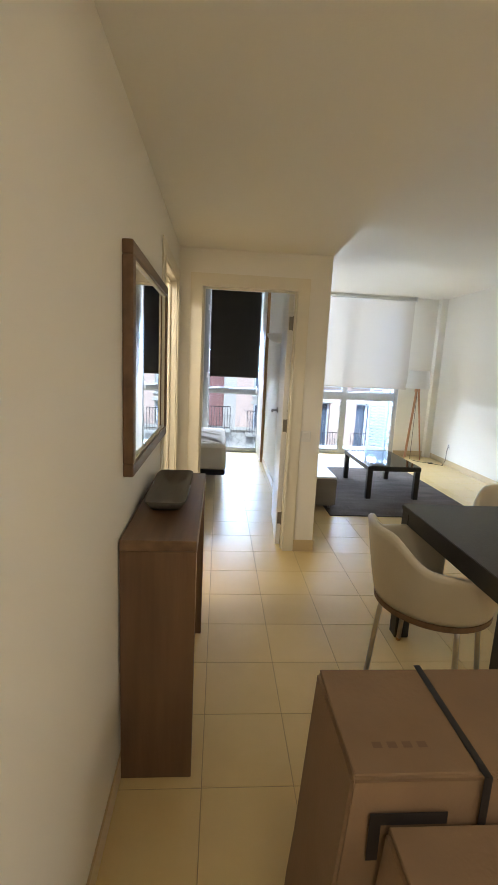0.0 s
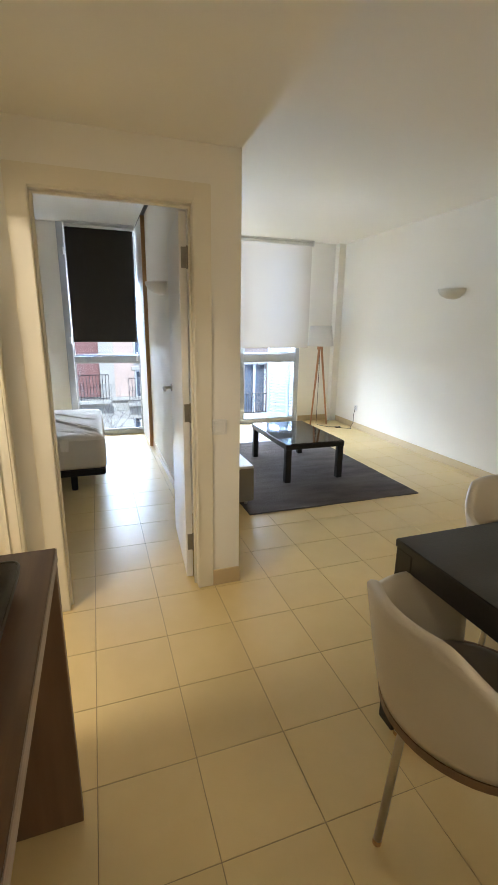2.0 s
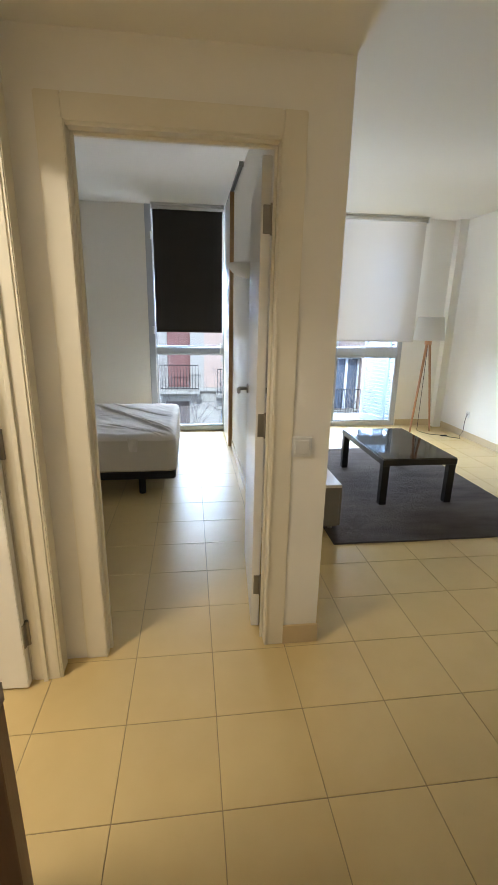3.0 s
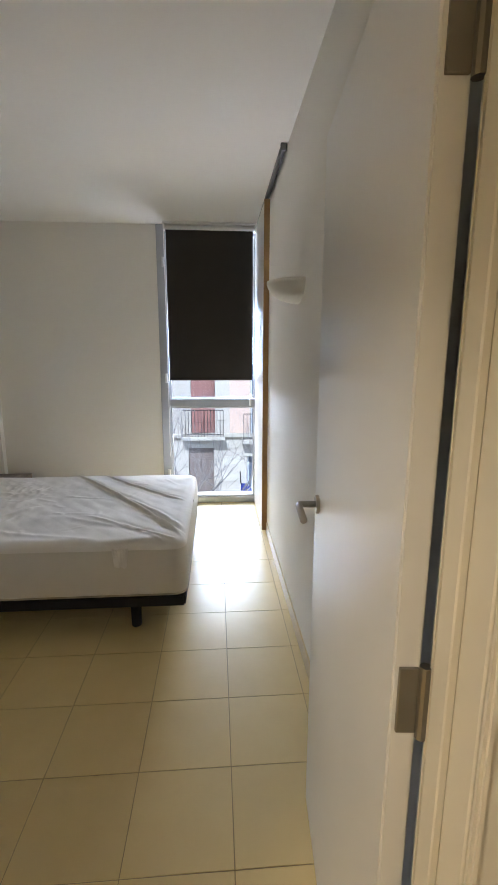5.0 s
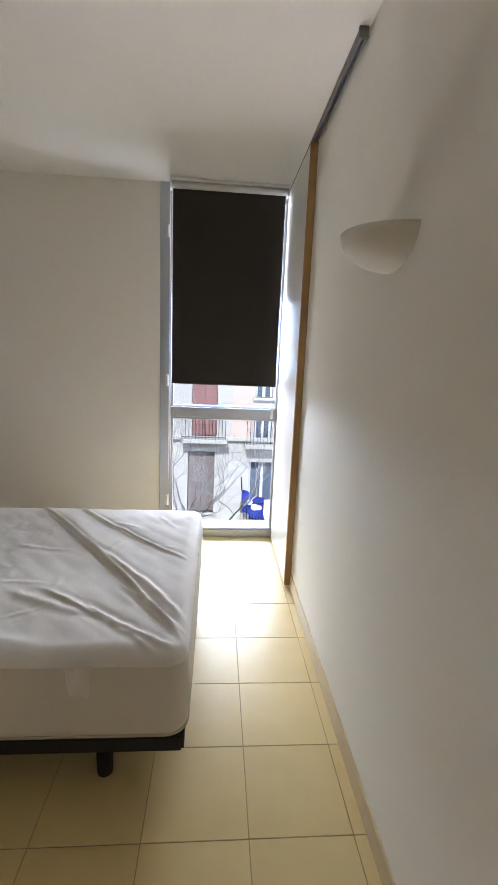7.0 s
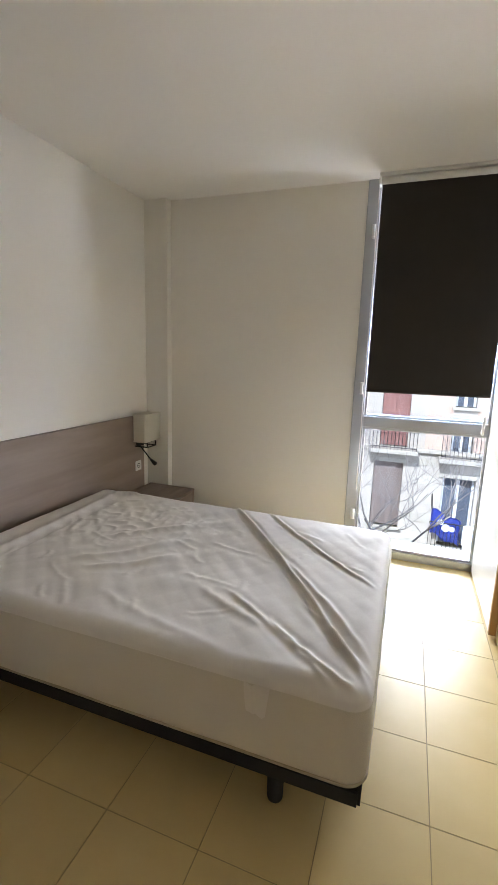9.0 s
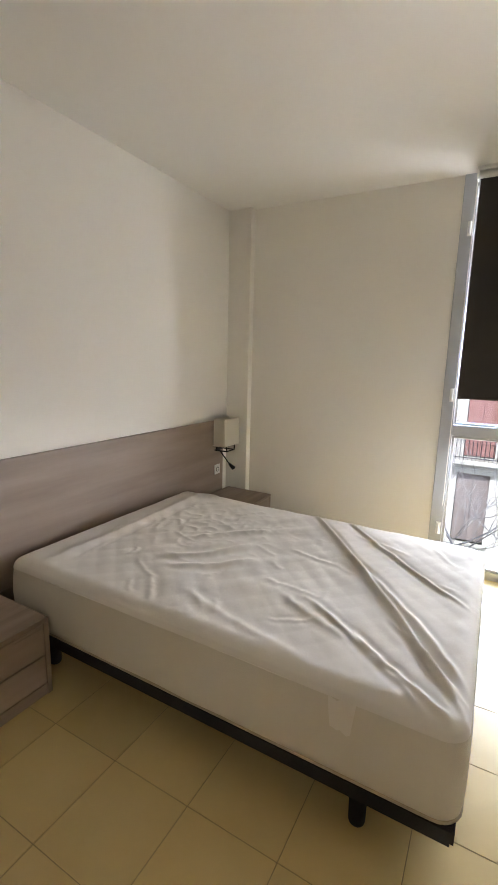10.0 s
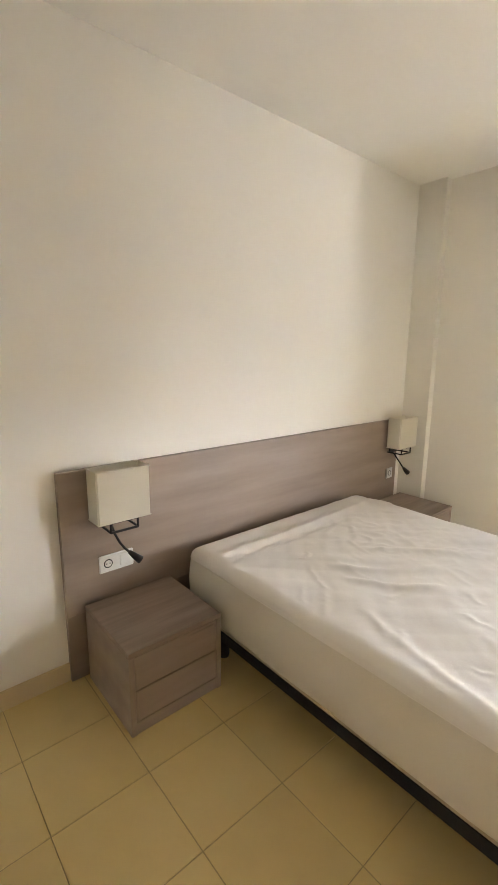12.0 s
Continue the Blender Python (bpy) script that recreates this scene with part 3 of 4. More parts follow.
for x in (-1.0, 0.50):
    for y in (5.775, 7.02):
        part("leg", tube([(x, y, 0), (x, y, 0.01), (x, y, 0.147)], 0.026, 16, r_end=0.030), BLACKMAT, base, "", True)

hb = thing("headboard", pose(BX0, 5.137, 0), "long grey oak headboard panel fixed along the wall", "headboard")
part("upper_panel", box(0.002, 0.030, 0, 2.59, 0.322, 0.978, 0.002), OAK, hb)
part("lower_panel", box(0.002, 0.028, 0, 2.59, 0.002, 0.320, 0.002), OAK, hb)


def nightstand(m, label):
    """Front faces local +x; 0.43 deep, 0.43 wide, 0.365 high."""
    n = thing("nightstand", m, label, "nightstand", "nightstands beside the bed")
    D, Wd, Hh, t = 0.43, 0.43, 0.365, 0.022
    part("top", box(0, D, 0, Wd, Hh - t, Hh, 0.0015), OAKX, n)
    for y in (0, Wd - t):
        part("side_panel", box(0, D, y, y + t, 0, Hh - t - 0.0005, 0.0015), OAK, n)
    part("back_panel", box(0, 0.01, t, Wd - t, 0.002, Hh - t), OAK, n)
    part("plinth", box(D - 0.02, D - 0.004, t, Wd - t, 0.0, 0.052, 0.001), OAK, n)
    for z0, z1 in ((0.058, 0.190), (0.196, 0.339)):
        part("drawer_front", box(D - 0.022, D - 0.002, t + 0.003, Wd - t - 0.003, z0, z1, 0.002), OAK, n)
    part("drawer_pull", box(D - 0.006, D + 0.001, Wd - t - 0.14, Wd - t - 0.012, 0.322, 0.327, 0.001), OAKX, n)
    return n


nightstand(pose(-1.272, 5.21, 0), "grey oak nightstand with two drawers beside the bed")
nightstand(pose(-1.272, 7.365, 0), "grey oak nightstand with two drawers beside the bed")


def wall_lamp(m, label):
    """Box shade on a black iron bracket, with a bendy reading spot; the wall is at local x = 0."""
    w = thing("wall_lamp", m, label, "wall lamp", "wall lamps over the nightstands")
    x0, x1, y0, y1, z0, z1 = 0.022, 0.132, -0.12, 0.12, 0.0, 0.225
    sh = bmesh.new()
    o = [[sh.verts.new(p) for p in ((x0, y0, z), (x1, y0, z), (x1, y1, z), (x0, y1, z))] for z in (z0, z1)]
    for k in range(4):
        sh.faces.new((o[0][k], o[0][(k + 1) % 4], o[1][(k + 1) % 4], o[1][k]))
    bmesh.ops.bevel(sh, geom=[e for e in sh.edges if abs(e.verts[0].co.z - e.verts[1].co.z) > 0.1], offset=0.006, segments=3, affect="EDGES")
    bmesh.ops.solidify(sh, geom=sh.faces[:], thickness=0.003)
    s = part("shade", sh, SHADE, w, "cream fabric box shade")
    for z in (z0, z1):
        part("rim", tube([(x0, y0, z), (x1, y0, z), (x1, y1, z), (x0, y1, z), (x0, y0, z)], 0.0025, 6), SHADE, s)
    br = bmesh.new()
    r = 0.0055
    for y in (-0.062, 0.062):
        tube([(0.0, y, -0.004), (0.118, y, -0.004)], r, 6, br)
        tube([(0.0, y, -0.048), (0.118, y, -0.048)], r, 6, br)
        tube([(0.118, y, -0.004), (0.118, y, -0.048)], r, 6, br)
    for z in (-0.004, -0.048):
        tube([(0.118, -0.062, z), (0.118, 0.062, z)], r, 6, br)
        tube([(0.006, -0.062, z), (0.006, 0.062, z)], r, 6, br)
    part("bracket", br, IRON, w, "black iron bracket")
    part("wall_plate", box(0.0, 0.012, -0.05, 0.05, -0.055, 0.002, 0.002), IRON, w)
    part("gooseneck", tube([(0.02, -0.02, -0.05), (0.05, -0.018, -0.085), (0.075, -0.008, -0.12), (0.085, 0.01, -0.15), (0.09, 0.03, -0.172)], 0.0055, 10), IRON, w, "bendy black arm", True)
    part("spot_head", tube([(0.09, 0.028, -0.170), (0.097, 0.046, -0.190), (0.107, 0.072, -0.216)], 0.009, 16, r_end=0.019), IRON, w, "black cone reading spot", True)
    return w


wall_lamp(pose(BX0 + 0.0305, 5.370, 0.762), "cream box-shade wall lamp on a black bracket with reading spot")
wall_lamp(pose(BX0 + 0.0305, 7.66, 0.775), "cream box-shade wall lamp on a black bracket beside the pillar")


def socket(name, m, gangs, label):
    """Wall plate facing local +x."""
    s = thing(name, m, label, "socket")
    Wd = 0.083 * gangs
    part("plate", box(0.0005, 0.009, -Wd / 2, Wd / 2, -0.042, 0.042, 0.004, segs=2), PLASTIC, s)
    for g in range(gangs):
        y = -Wd / 2 + 0.083 * (g + 0.5)
        if g == 0:
            part("socket_well", tube([(0.008, y, 0), (0.0098, y, 0)], 0.021, 24), DARKHOLE, s, "round socket well")
            part("socket_face", tube([(0.0095, y, 0), (0.0102, y, 0)], 0.016, 20), PLASTIC, s)
            for dy in (-0.008, 0.008):
                part("pin_hole", tube([(0.0100, y + dy, 0), (0.0106, y + dy, 0)], 0.0028, 10), DARKHOLE, s)
        else:
            part("rocker", box(0.0085, 0.0125, y - 0.027, y + 0.027, -0.027, 0.027, 0.002), PLASTIC, s)
    return s


socket("wall_socket", pose(BX0 + 0.0305, 5.372, 0.525), 2, "white double wall socket and switch on the headboard")
socket("wall_socket", pose(BX0 + 0.0305, 7.63, 0.555), 1, "white wall socket on the headboard")


def sconce(m, label):
    """A quarter-bowl of plaster on the wall; the wall is at local x = 0 and the bowl opens upwards."""
    s = thing("wall_sconce", m, label, "wall light", "plaster wall sconces")
    R, Dp, n = 0.165, 0.105, 10
    outer = [(R * math.cos(a * math.pi / 2 / n), -Dp * math.sin(a * math.pi / 2 / n)) for a in range(n + 1)]
    prof = [(r * 0.94, z + 0.006 if z < -0.01 else z) for r, z in reversed(outer)] + outer
    bowl = lathe(prof, 28, math.pi, -math.pi / 2)
    part("bowl", bowl, PLASTER, s, "", True)
    part("back_plate", box(-0.001, 0.004, -0.05, 0.05, -0.07, -0.02), PLASTER, s)
    return s


sconce(pose(BX1, 5.80, 1.853, 0, 0, 180), "white plaster half-bowl sconce on the bedroom partition")
sconce(pose(RX, 5.62, 1.90, 0, 0, 180), "white plaster half-bowl sconce on the living room wall")

# ---------- hall ----------
sw = thing("light_switch", pose(1.368, DY0, 0.960), "white square light switch on the door wall", "switch")
part("plate", box(-0.043, 0.043, -0.010, -0.0005, -0.043, 0.043, 0.004, segs=2), PLASTIC, sw)
part("rocker", box(-0.030, 0.030, -0.014, -0.0095, -0.030, 0.030, 0.003), PLASTIC, sw)

con = thing("console_table", pose(0.372, 1.885, 0), "narrow walnut console table with slab sides against the wall", "console table")
part("top", box(0, 0.252, 0, 0.905, 0.880, 0.917, 0.002), WALNUT, con)
for y in (0.0, 0.868):
    part("side_panel", box(0, 0.252, y, y + 0.037, 0, 0.8795, 0.002), WALNUTV, con)
part("front_lipping", box(0.2525, 0.2545, 0.001, 0.904, 0.881, 0.916, 0.0005), OAKX, con, "paler front edge strip")

tray = thing("tray", pose(0.485, 2.40, 0.9175), "long dark wooden boat-shaped tray on the console table", "tray")
tb = bmesh.new()
nu, rings = 40, []
for sx, sy, z in ((0.10, 0.42, 0.0), (0.62, 0.80, 0.0), (0.72, 0.86, 0.006), (1.0, 1.0, 0.042), (0.95, 0.97, 0.044), (0.64, 0.80, 0.014), (0.08, 0.40, 0.011)):
    rings.append([tb.verts.new((0.084 * sx * math.copysign(abs(math.cos(a)) ** 0.22, math.cos(a)), 0.265 * sy * math.copysign(abs(math.sin(a)) ** 0.22, math.sin(a)), z)) for a in (k * math.tau / nu for k in range(nu))])
for r0, r1 in zip(rings, rings[1:]):
    for k in range(nu):
        tb.faces.new((r0[k], r0[(k + 1) % nu], r1[(k + 1) % nu], r1[k]))
tb.faces.new(rings[0]), tb.faces.new(rings[-1])
part("bowl", tb, TRAYM, tray, "", True)
rim = [(0.082 * math.copysign(abs(math.cos(a)) ** 0.22, math.cos(a)), 0.260 * math.copysign(abs(math.sin(a)) ** 0.22, math.sin(a)), 0.0435) for a in (k * math.tau / nu for k in range(nu + 1))]
part("rim", tube(rim, 0.0035, 6), TRAYM, tray, "worn dark wooden rim", True)

mir = thing("wall_mirror", pose(HX, 1.975, 1.105), "large mirror in a brown wooden frame over the console", "mirror")
MW, MH, FW, FD = 0.935, 0.760, 0.044, 0.036
for a in ((0, MW, 0, FW), (0, MW, MH - FW, MH), (0, FW, FW, MH - FW), (MW - FW, MW, FW, MH - FW)):
    part("frame_rail", box(0.001, FD, a[0], a[1], a[2], a[3], 0.003), WALNUT, mir)
part("inner_bead", merge(merge(box(0.001, 0.027, FW, FW + 0.008, FW, MH - FW), box(0.001, 0.027, MW - FW - 0.008, MW - FW, FW, MH - FW)), merge(box(0.001, 0.027, FW + 0.008, MW - FW - 0.008, FW, FW + 0.008), box(0.001, 0.027, FW + 0.008, MW - FW - 0.008, MH - FW - 0.008, MH - FW))), LACQ, mir, "pale inner bead")
part("glass", box(0.001, 0.020, FW + 0.008, MW - FW - 0.008, FW + 0.008, MH - FW - 0.008), MIRROR, mir, "silvered mirror glass")


def carton(name, m, w, d, h, label, strap=True):
    c = thing(name, m, label, "box", "cardboard boxes")
    b = box(0, w, 0, d, 0, h, 0.006, segs=2)
    bmesh.ops.subdivide_edges(b, edges=[e for e in b.edges if e.calc_length() > 0.2], cuts=5, use_grid_fill=True)
    for v in b.verts:
        v.co += Vector((noise.noise(v.co * 5), noise.noise(v.co * 5 + Vector((9, 0, 0))), 0.6 * noise.noise(v.co * 5 + Vector((0, 9, 0))))) * 0.004
    for v in b.verts:
        v.co.x -= 0.055 * (1 - v.co.z / h) * (1 - v.co.x / w)
    part("carton", b, CARD, c)
    part("flap", box(0.004, w - 0.004, 0.004, d - 0.004, h + 0.0015, h + 0.006, 0.002), CARD, c)
    if strap:
        for x in (0.225,):
            part("strap", merge(box(x, x + 0.014, -0.0065, d + 0.006, h + 0.0062, h + 0.0078), box(x, x + 0.014, -0.0075, -0.0060, 0.0, h + 0.0078)), STRAP, c, "black plastic strap")
    return c


cb = carton("cardboard_box", pose(0.922, 1.112, 0), 0.56, 0.265, 0.832, "tall brown cardboard box with a black strap")
# Black L-shaped mark printed on the carton's front.
part("corner_mark", merge(box(0.035, 0.17, -0.0065, -0.0050, 0.748, 0.771), box(0.035, 0.055, -0.0065, -0.0050, 0.676, 0.748)), STRAP, cb, "black printed corner mark")
for k in range(4):
    part("print_mark", box(0.055 + 0.028 * k, 0.072 + 0.028 * k, 0.055, 0.068, 0.8382, 0.8386), PRINT, cb, "faint unreadable print")
carton("cardboard_box", pose(0.985, 0.82, 0), 0.50, 0.285, 0.745, "smaller brown cardboard box in front of a taller one")

# ---------- dining end ----------
dt = thing("dining_table", pose(1.722, 1.838, 0), "black ash dining table with a thick top and square legs", "dining table")
DW, DD = 1.60, 0.965
part("tabletop", box(0, DW, 0, DD, 0.740, 0.770, 0.003, segs=2), BLACKWOOD, dt)
for a in ((0.085, DW - 0.085, 0.006, 0.030), (0.085, DW - 0.085, DD - 0.030, DD - 0.006), (0.006, 0.030, 0.085, DD - 0.085), (DW - 0.030, DW - 0.006, 0.085, DD - 0.085)):
    part("apron", box(*a, 0.673, 0.7395, 0.002), BLACKWOOD, dt)
for x in (0.004, DW - 0.084):
    for y in (0.004, DD - 0.084):
        part("leg", box(x, x + 0.08, y, y + 0.08, 0, 0.7395, 0.003), BLACKWOOD, dt)


def tub_chair(m, label):
    """Tub chair facing local +x: upholstered shell round the back, seat pad, four round legs under a ring."""
    c = thing("tub_chair", m, label, "chair", "tub chairs at the dining table")
    sh = bmesh.new()
    n, k = 56, 10
    rows_ = []
    for i in range(n + 1):
        a = radians(-128 + 256 * i / n)
        da = abs(math.degrees(a))
        f = min(1, max(0, (da - 22) / 40))
        f = f * f * (3 - 2 * f)
        ht = 0.792 - 0.114 * f - 0.03 * max(0, (da - 62) / 66)
        col = []
        prof = []
        for j in range(k + 1):
            s = j / k
            z = 0.438 + (ht - 0.438) * s
            r = 0.268 + 0.062 * s ** 0.8
            prof.append((r, z))
        t = 0.036
        inner = [(r - t, z) for r, z in reversed(prof)]
        top = [(prof[-1][0] - t * 0.25, ht + 0.010), (prof[-1][0] - t * 0.75, ht + 0.010)]
        for r, z in prof + top + inner:
            col.append(sh.verts.new((-r * math.cos(a), r * math.sin(a), z)))
        rows_.append(col)
    for c0, c1 in zip(rows_, rows_[1:]):
        for j in range(len(c0)):
            sh.faces.new((c0[j], c1[j], c1[(j + 1) % len(c0)], c0[(j + 1) % len(c0)]))
    sh.faces.new(rows_[0]), sh.faces.new(rows_[-1])
    part("shell", sh, LEATHER, c, "cream leather tub shell", True)
    seat = lathe([(0.0, 0.40), (0.20, 0.40), (0.228, 0.41), (0.232, 0.44), (0.222, 0.462), (0.19, 0.472), (0.0, 0.478)], 40)
    part("seat", seat, LEATHER_SEAT, c, "taupe leather seat pad", True)
    ring = lathe([(0.215, 0.408), (0.268, 0.408), (0.270, 0.436), (0.215, 0.436), (0.215, 0.408)], 48)
    part("seat_ring", ring, WALNUT, c, "brown plywood seat ring")
    for a in (0, 90, 180, 270):
        ca, sa = math.cos(radians(a)), math.sin(radians(a))
        leg = part("leg", tube([(0.245 * ca, 0.245 * sa, 0.409), (0.250 * ca, 0.250 * sa, 0.37), (0.288 * ca, 0.288 * sa, 0.012)], 0.0125, 14), STEEL, c, "satin metal leg", True)
        part("foot_cap", tube([(0.2875 * ca, 0.2875 * sa, 0.016), (0.289 * ca, 0.289 * sa, 0.0)], 0.0135, 14), TIMBER, leg, "brown foot cap")
    return c


tub_chair(pose(1.742, 2.415, 0), "cream leather tub chair on four metal legs at the table end")
tub_chair(pose(2.55, 2.85, 0, 0, 0, -90), "cream leather tub chair pushed under the table's long side")

# ---------- living room ----------
rug = thing("rug", pose(1.86, 4.75, 0), "charcoal grey short-pile rug under the coffee table", "rug")
rb = bmesh.new()
nx, ny = 44, 56
RW, RD = 1.66, 2.16
g = [[rb.verts.new((RW * i / nx, RD * j / ny + (0.008 * noise.noise(Vector((i * 0.1, 0, 0))) if j == 0 else 0), 0.012 + 0.0015 * noise.noise(Vector((i * 0.4, j * 0.4, 0))))) for i in range(nx + 1)] for j in range(ny + 1)]
for j in range(ny):
    for i in range(nx):
        rb.faces.new((g[j][i], g[j][i + 1], g[j + 1][i + 1], g[j + 1][i]))
ext = bmesh.ops.extrude_edge_only(rb, edges=[e for e in rb.edges if e.is_boundary])
for v in [v for v in ext["geom"] if isinstance(v, bmesh.types.BMVert)]:
    v.co.z = 0.0
part("rug_body", rb, RUG, rug)

ct = thing("coffee_table", pose(2.42, 5.325, 0.012), "black coffee table with a glossy glass top on the rug", "coffee table")
CW, CD = 0.63, 0.985
part("tabletop", box(0, CW, 0, CD, 0.335, 0.385, 0.003), BLACKWOOD, ct)
part("glass_top", box(0.006, CW - 0.006, 0.006, CD - 0.006, 0.3852, 0.3912, 0.001), GLASSTOP, ct, "glossy black glass top")
for x in (0.004, CW - 0.062):
    for y in (0.004, CD - 0.062):
        part("leg", box(x, x + 0.058, y, y + 0.058, 0.0005, 0.3345, 0.003), BLACKWOOD, ct)

tv = thing("tv_cabinet", pose(1.50, 4.92, 0), "low taupe media cabinet with a white top on short feet", "cabinet")
part("body", box(0, 0.435, 0, 1.5, 0.052, 0.343, 0.002), GREYCAB, tv)
part("top", box(-0.002, 0.445, -0.004, 1.504, 0.3435, 0.365, 0.002), WHITECAB, tv, "white laminate top")
for k in range(3):
    part("door_front", box(0.4355, 0.453, 0.004 + 0.5 * k, 0.496 + 0.5 * k, 0.056, 0.338, 0.002), GREYCAB, tv)
for x in (0.04, 0.40):
    for y in (0.06, 1.44):
        part("foot", tube([(x, y, 0), (x, y, 0.0515)], 0.014, 12, r_end=0.018), STEEL, tv)
stb = thing("media_box", pose(1.62, 5.15, 0.3655), "small black media box on the cabinet", "media box")
part("case", box(0, 0.17, 0, 0.13, 0.003, 0.032, 0.004), BLACKMAT, stb)
part("foot_pad", box(0.02, 0.15, 0.02, 0.11, 0, 0.0035), BLACKMAT, stb)

fl = thing("floor_lamp", pose(3.99, 7.71, 0), "tripod floor lamp with beech legs and a white drum shade", "floor lamp")
sh = lathe([(0.196, 1.212), (0.158, 1.505), (0.155, 1.505), (0.193, 1.212), (0.196, 1.212)], 48)
part("shade", sh, SHADEW, fl, "white tapered drum shade", True)
hub = part("hub", tube([(0, 0, 1.16), (0, 0, 1.21)], 0.045, 20), BEECH, fl)
part("bulb_holder", tube([(0, 0, 1.21), (0, 0, 1.30)], 0.02, 14), PLASTIC, fl)
part("shade_spider", merge(tube([(-0.190, 0, 1.235), (0.190, 0, 1.235)], 0.003, 6), tube([(0, -0.190, 1.235), (0, 0.190, 1.235)], 0.003, 6)), STEEL, fl)
for fx, fy in ((-0.135, -0.06), (0.165, -0.03), (-0.01, 0.17)):
    part("leg", tube([(fx * 0.12, fy * 0.12, 1.20), (fx, fy, 0.0)], 0.017, 12, r_end=0.012), BEECH, fl, "", True)
socket("wall_socket", pose(RX, 7.33, 0.31, 0, 0, 180), 1, "white wall socket on the living room wall")
cord = thing("lamp_cord", pose(0, 0, 0), "thin dark lamp cord trailing from socket to lamp", "cable")
part("cord", tube([(RX - 0.012, 7.33, 0.31), (RX - 0.03, 7.33, 0.22), (RX - 0.02, 7.35, 0.08), (RX - 0.05, 7.37, 0.006), (4.36, 7.28, 0.004), (4.26, 7.36, 0.004), (4.20, 7.45, 0.004), (4.08, 7.50, 0.004), (4.01, 7.62, 0.004), (3.988, 7.71, 0.006), (3.99, 7.712, 0.4), (3.99, 7.71, 1.15)], 0.0035, 8), IRON, cord, "", True)
part("cord_switch", box(4.17, 4.25, 7.40, 7.43, 0.0, 0.018, 0.004), IRON, cord)

# ---------- street outside ----------
structure("ground", box(-400, 400, 8.3, 800, -6.3, -6.2), ASPHALT, "grey asphalt street")
structure("pavement", box(-60, 60, 17.0, 20.0, -6.2, -6.05, 0.02), PAVE, "grey pavement with a kerb")


def facade(name, x0, x1, z0, z1, y, openings, material, label):
    """A house front with real openings, each filled by a recessed window or shutters."""
    h = thing(name, pose(x0, y, z0), label, "building")
    W, H = x1 - x0, z1 - z0
    xs = sorted({0, W, *[v for o in openings for v in (o[0] - x0, o[1] - x0)]})
    zs = sorted({0, H, *[v for o in openings for v in (o[2] - z0, o[3] - z0)]})
    wall = bmesh.new()
    for a, b in zip(xs, xs[1:]):
        run = None
        for c, d in zip(zs, zs[1:]):
            mid = ((a + b) / 2 + x0, (c + d) / 2 + z0)
            hole = any(o[0] < mid[0] < o[1] and o[2] < mid[1] < o[3] for o in openings)
            if not hole:
                box(a, b, 0, 0.5, c, d, 0, wall)
    part("wall", wall, material, h)
    part("back_wall", box(0, W, 0.6, 8, 0, H), RENDERW, h)
    part("cornice", box(-0.05, W + 0.05, -0.35, 0.6, H, H + 0.4, 0.05), STONE, h)
    return h


def opening_fill(h, x0, z0, o, shutter, balcony=False):
    a, b, c, d = o[0] - x0, o[1] - x0, o[2] - z0, o[3] - z0
    w = part("window", box(a, b, 0.34, 0.38, c, d), DARKGLASS, h, "dark window glass")
    part("window_frame", merge(merge(box(a, a + 0.07, 0.27, 0.339, c, d), box(b - 0.07, b, 0.27, 0.339, c, d)), merge(box((a + b) / 2 - 0.05, (a + b) / 2 + 0.05, 0.27, 0.339, c, d), box(a + 0.07, b - 0.07, 0.27, 0.339, d - 0.07, d))), WHITESHUT if shutter is None else shutter, w)
    if shutter is not None:
        for s0, s1 in ((a + 0.02, (a + b) / 2 - 0.01), ((a + b) / 2 + 0.01, b - 0.02)):
            sl = box(s0, s1, 0.12, 0.15, c + 0.02, d - 0.02)
            z = c + 0.08
            while z < d - 0.1:
                box(s0 + 0.05, s1 - 0.05, 0.105, 0.121, z, z + 0.035, 0, sl)
                z += 0.07
            part("shutter", sl, shutter, h, "closed louvred shutter")
    part("sill", box(a - 0.1, b + 0.1, -0.12, 0.3, c - 0.10, c, 0.01), STONE, h)
    part("lintel", box(a - 0.14, b + 0.14, -0.05, 0.02, d, d + 0.16, 0.01), STONE, h)
    if balcony:
        part("balcony_slab", box(a - 0.35, b + 0.35, -0.55, 0.0, c - 0.18, c - 0.03, 0.02), STONE, h)
        rl = bmesh.new()
        for z in (c + 0.05, c + 0.95):
            tube([(a - 0.3, -0.5, z), (b + 0.3, -0.5, z)], 0.018, 6, rl)
        n = int((b - a + 0.6) / 0.11)
        for k in range(n + 1):
            x = a - 0.3 + (b - a + 0.6) * k / n
            tube([(x, -0.5, c - 0.03), (x, -0.5, c + 0.95)], 0.010, 5, rl)
        part("balcony_railing", rl, IRON, h, "black iron balcony railing")


random.seed(4)
FY = 20.0
ops1 = [(-6.6, -5.6, -4.6, -1.9), (-3.3, -2.3, -4.6, -1.9), (-0.12, 0.84, -4.2, -1.9), (2.12, 3.1, -4.6, -2.25), (-6.6, -5.6, -1.35, 1.3), (-3.3, -2.3, -1.35, 1.3), (0.0, 0.9, -1.35, 1.3), (2.25, 2.85, -1.5, -0.3), (2.25, 2.85, 0.1, 1.3),
        (-6.6, -5.6, 2.2, 4.7), (-3.3, -2.3, 2.2, 4.7), (0.0, 0.9, 2.2, 4.7), (2.2, 2.9, 2.2, 4.7)]
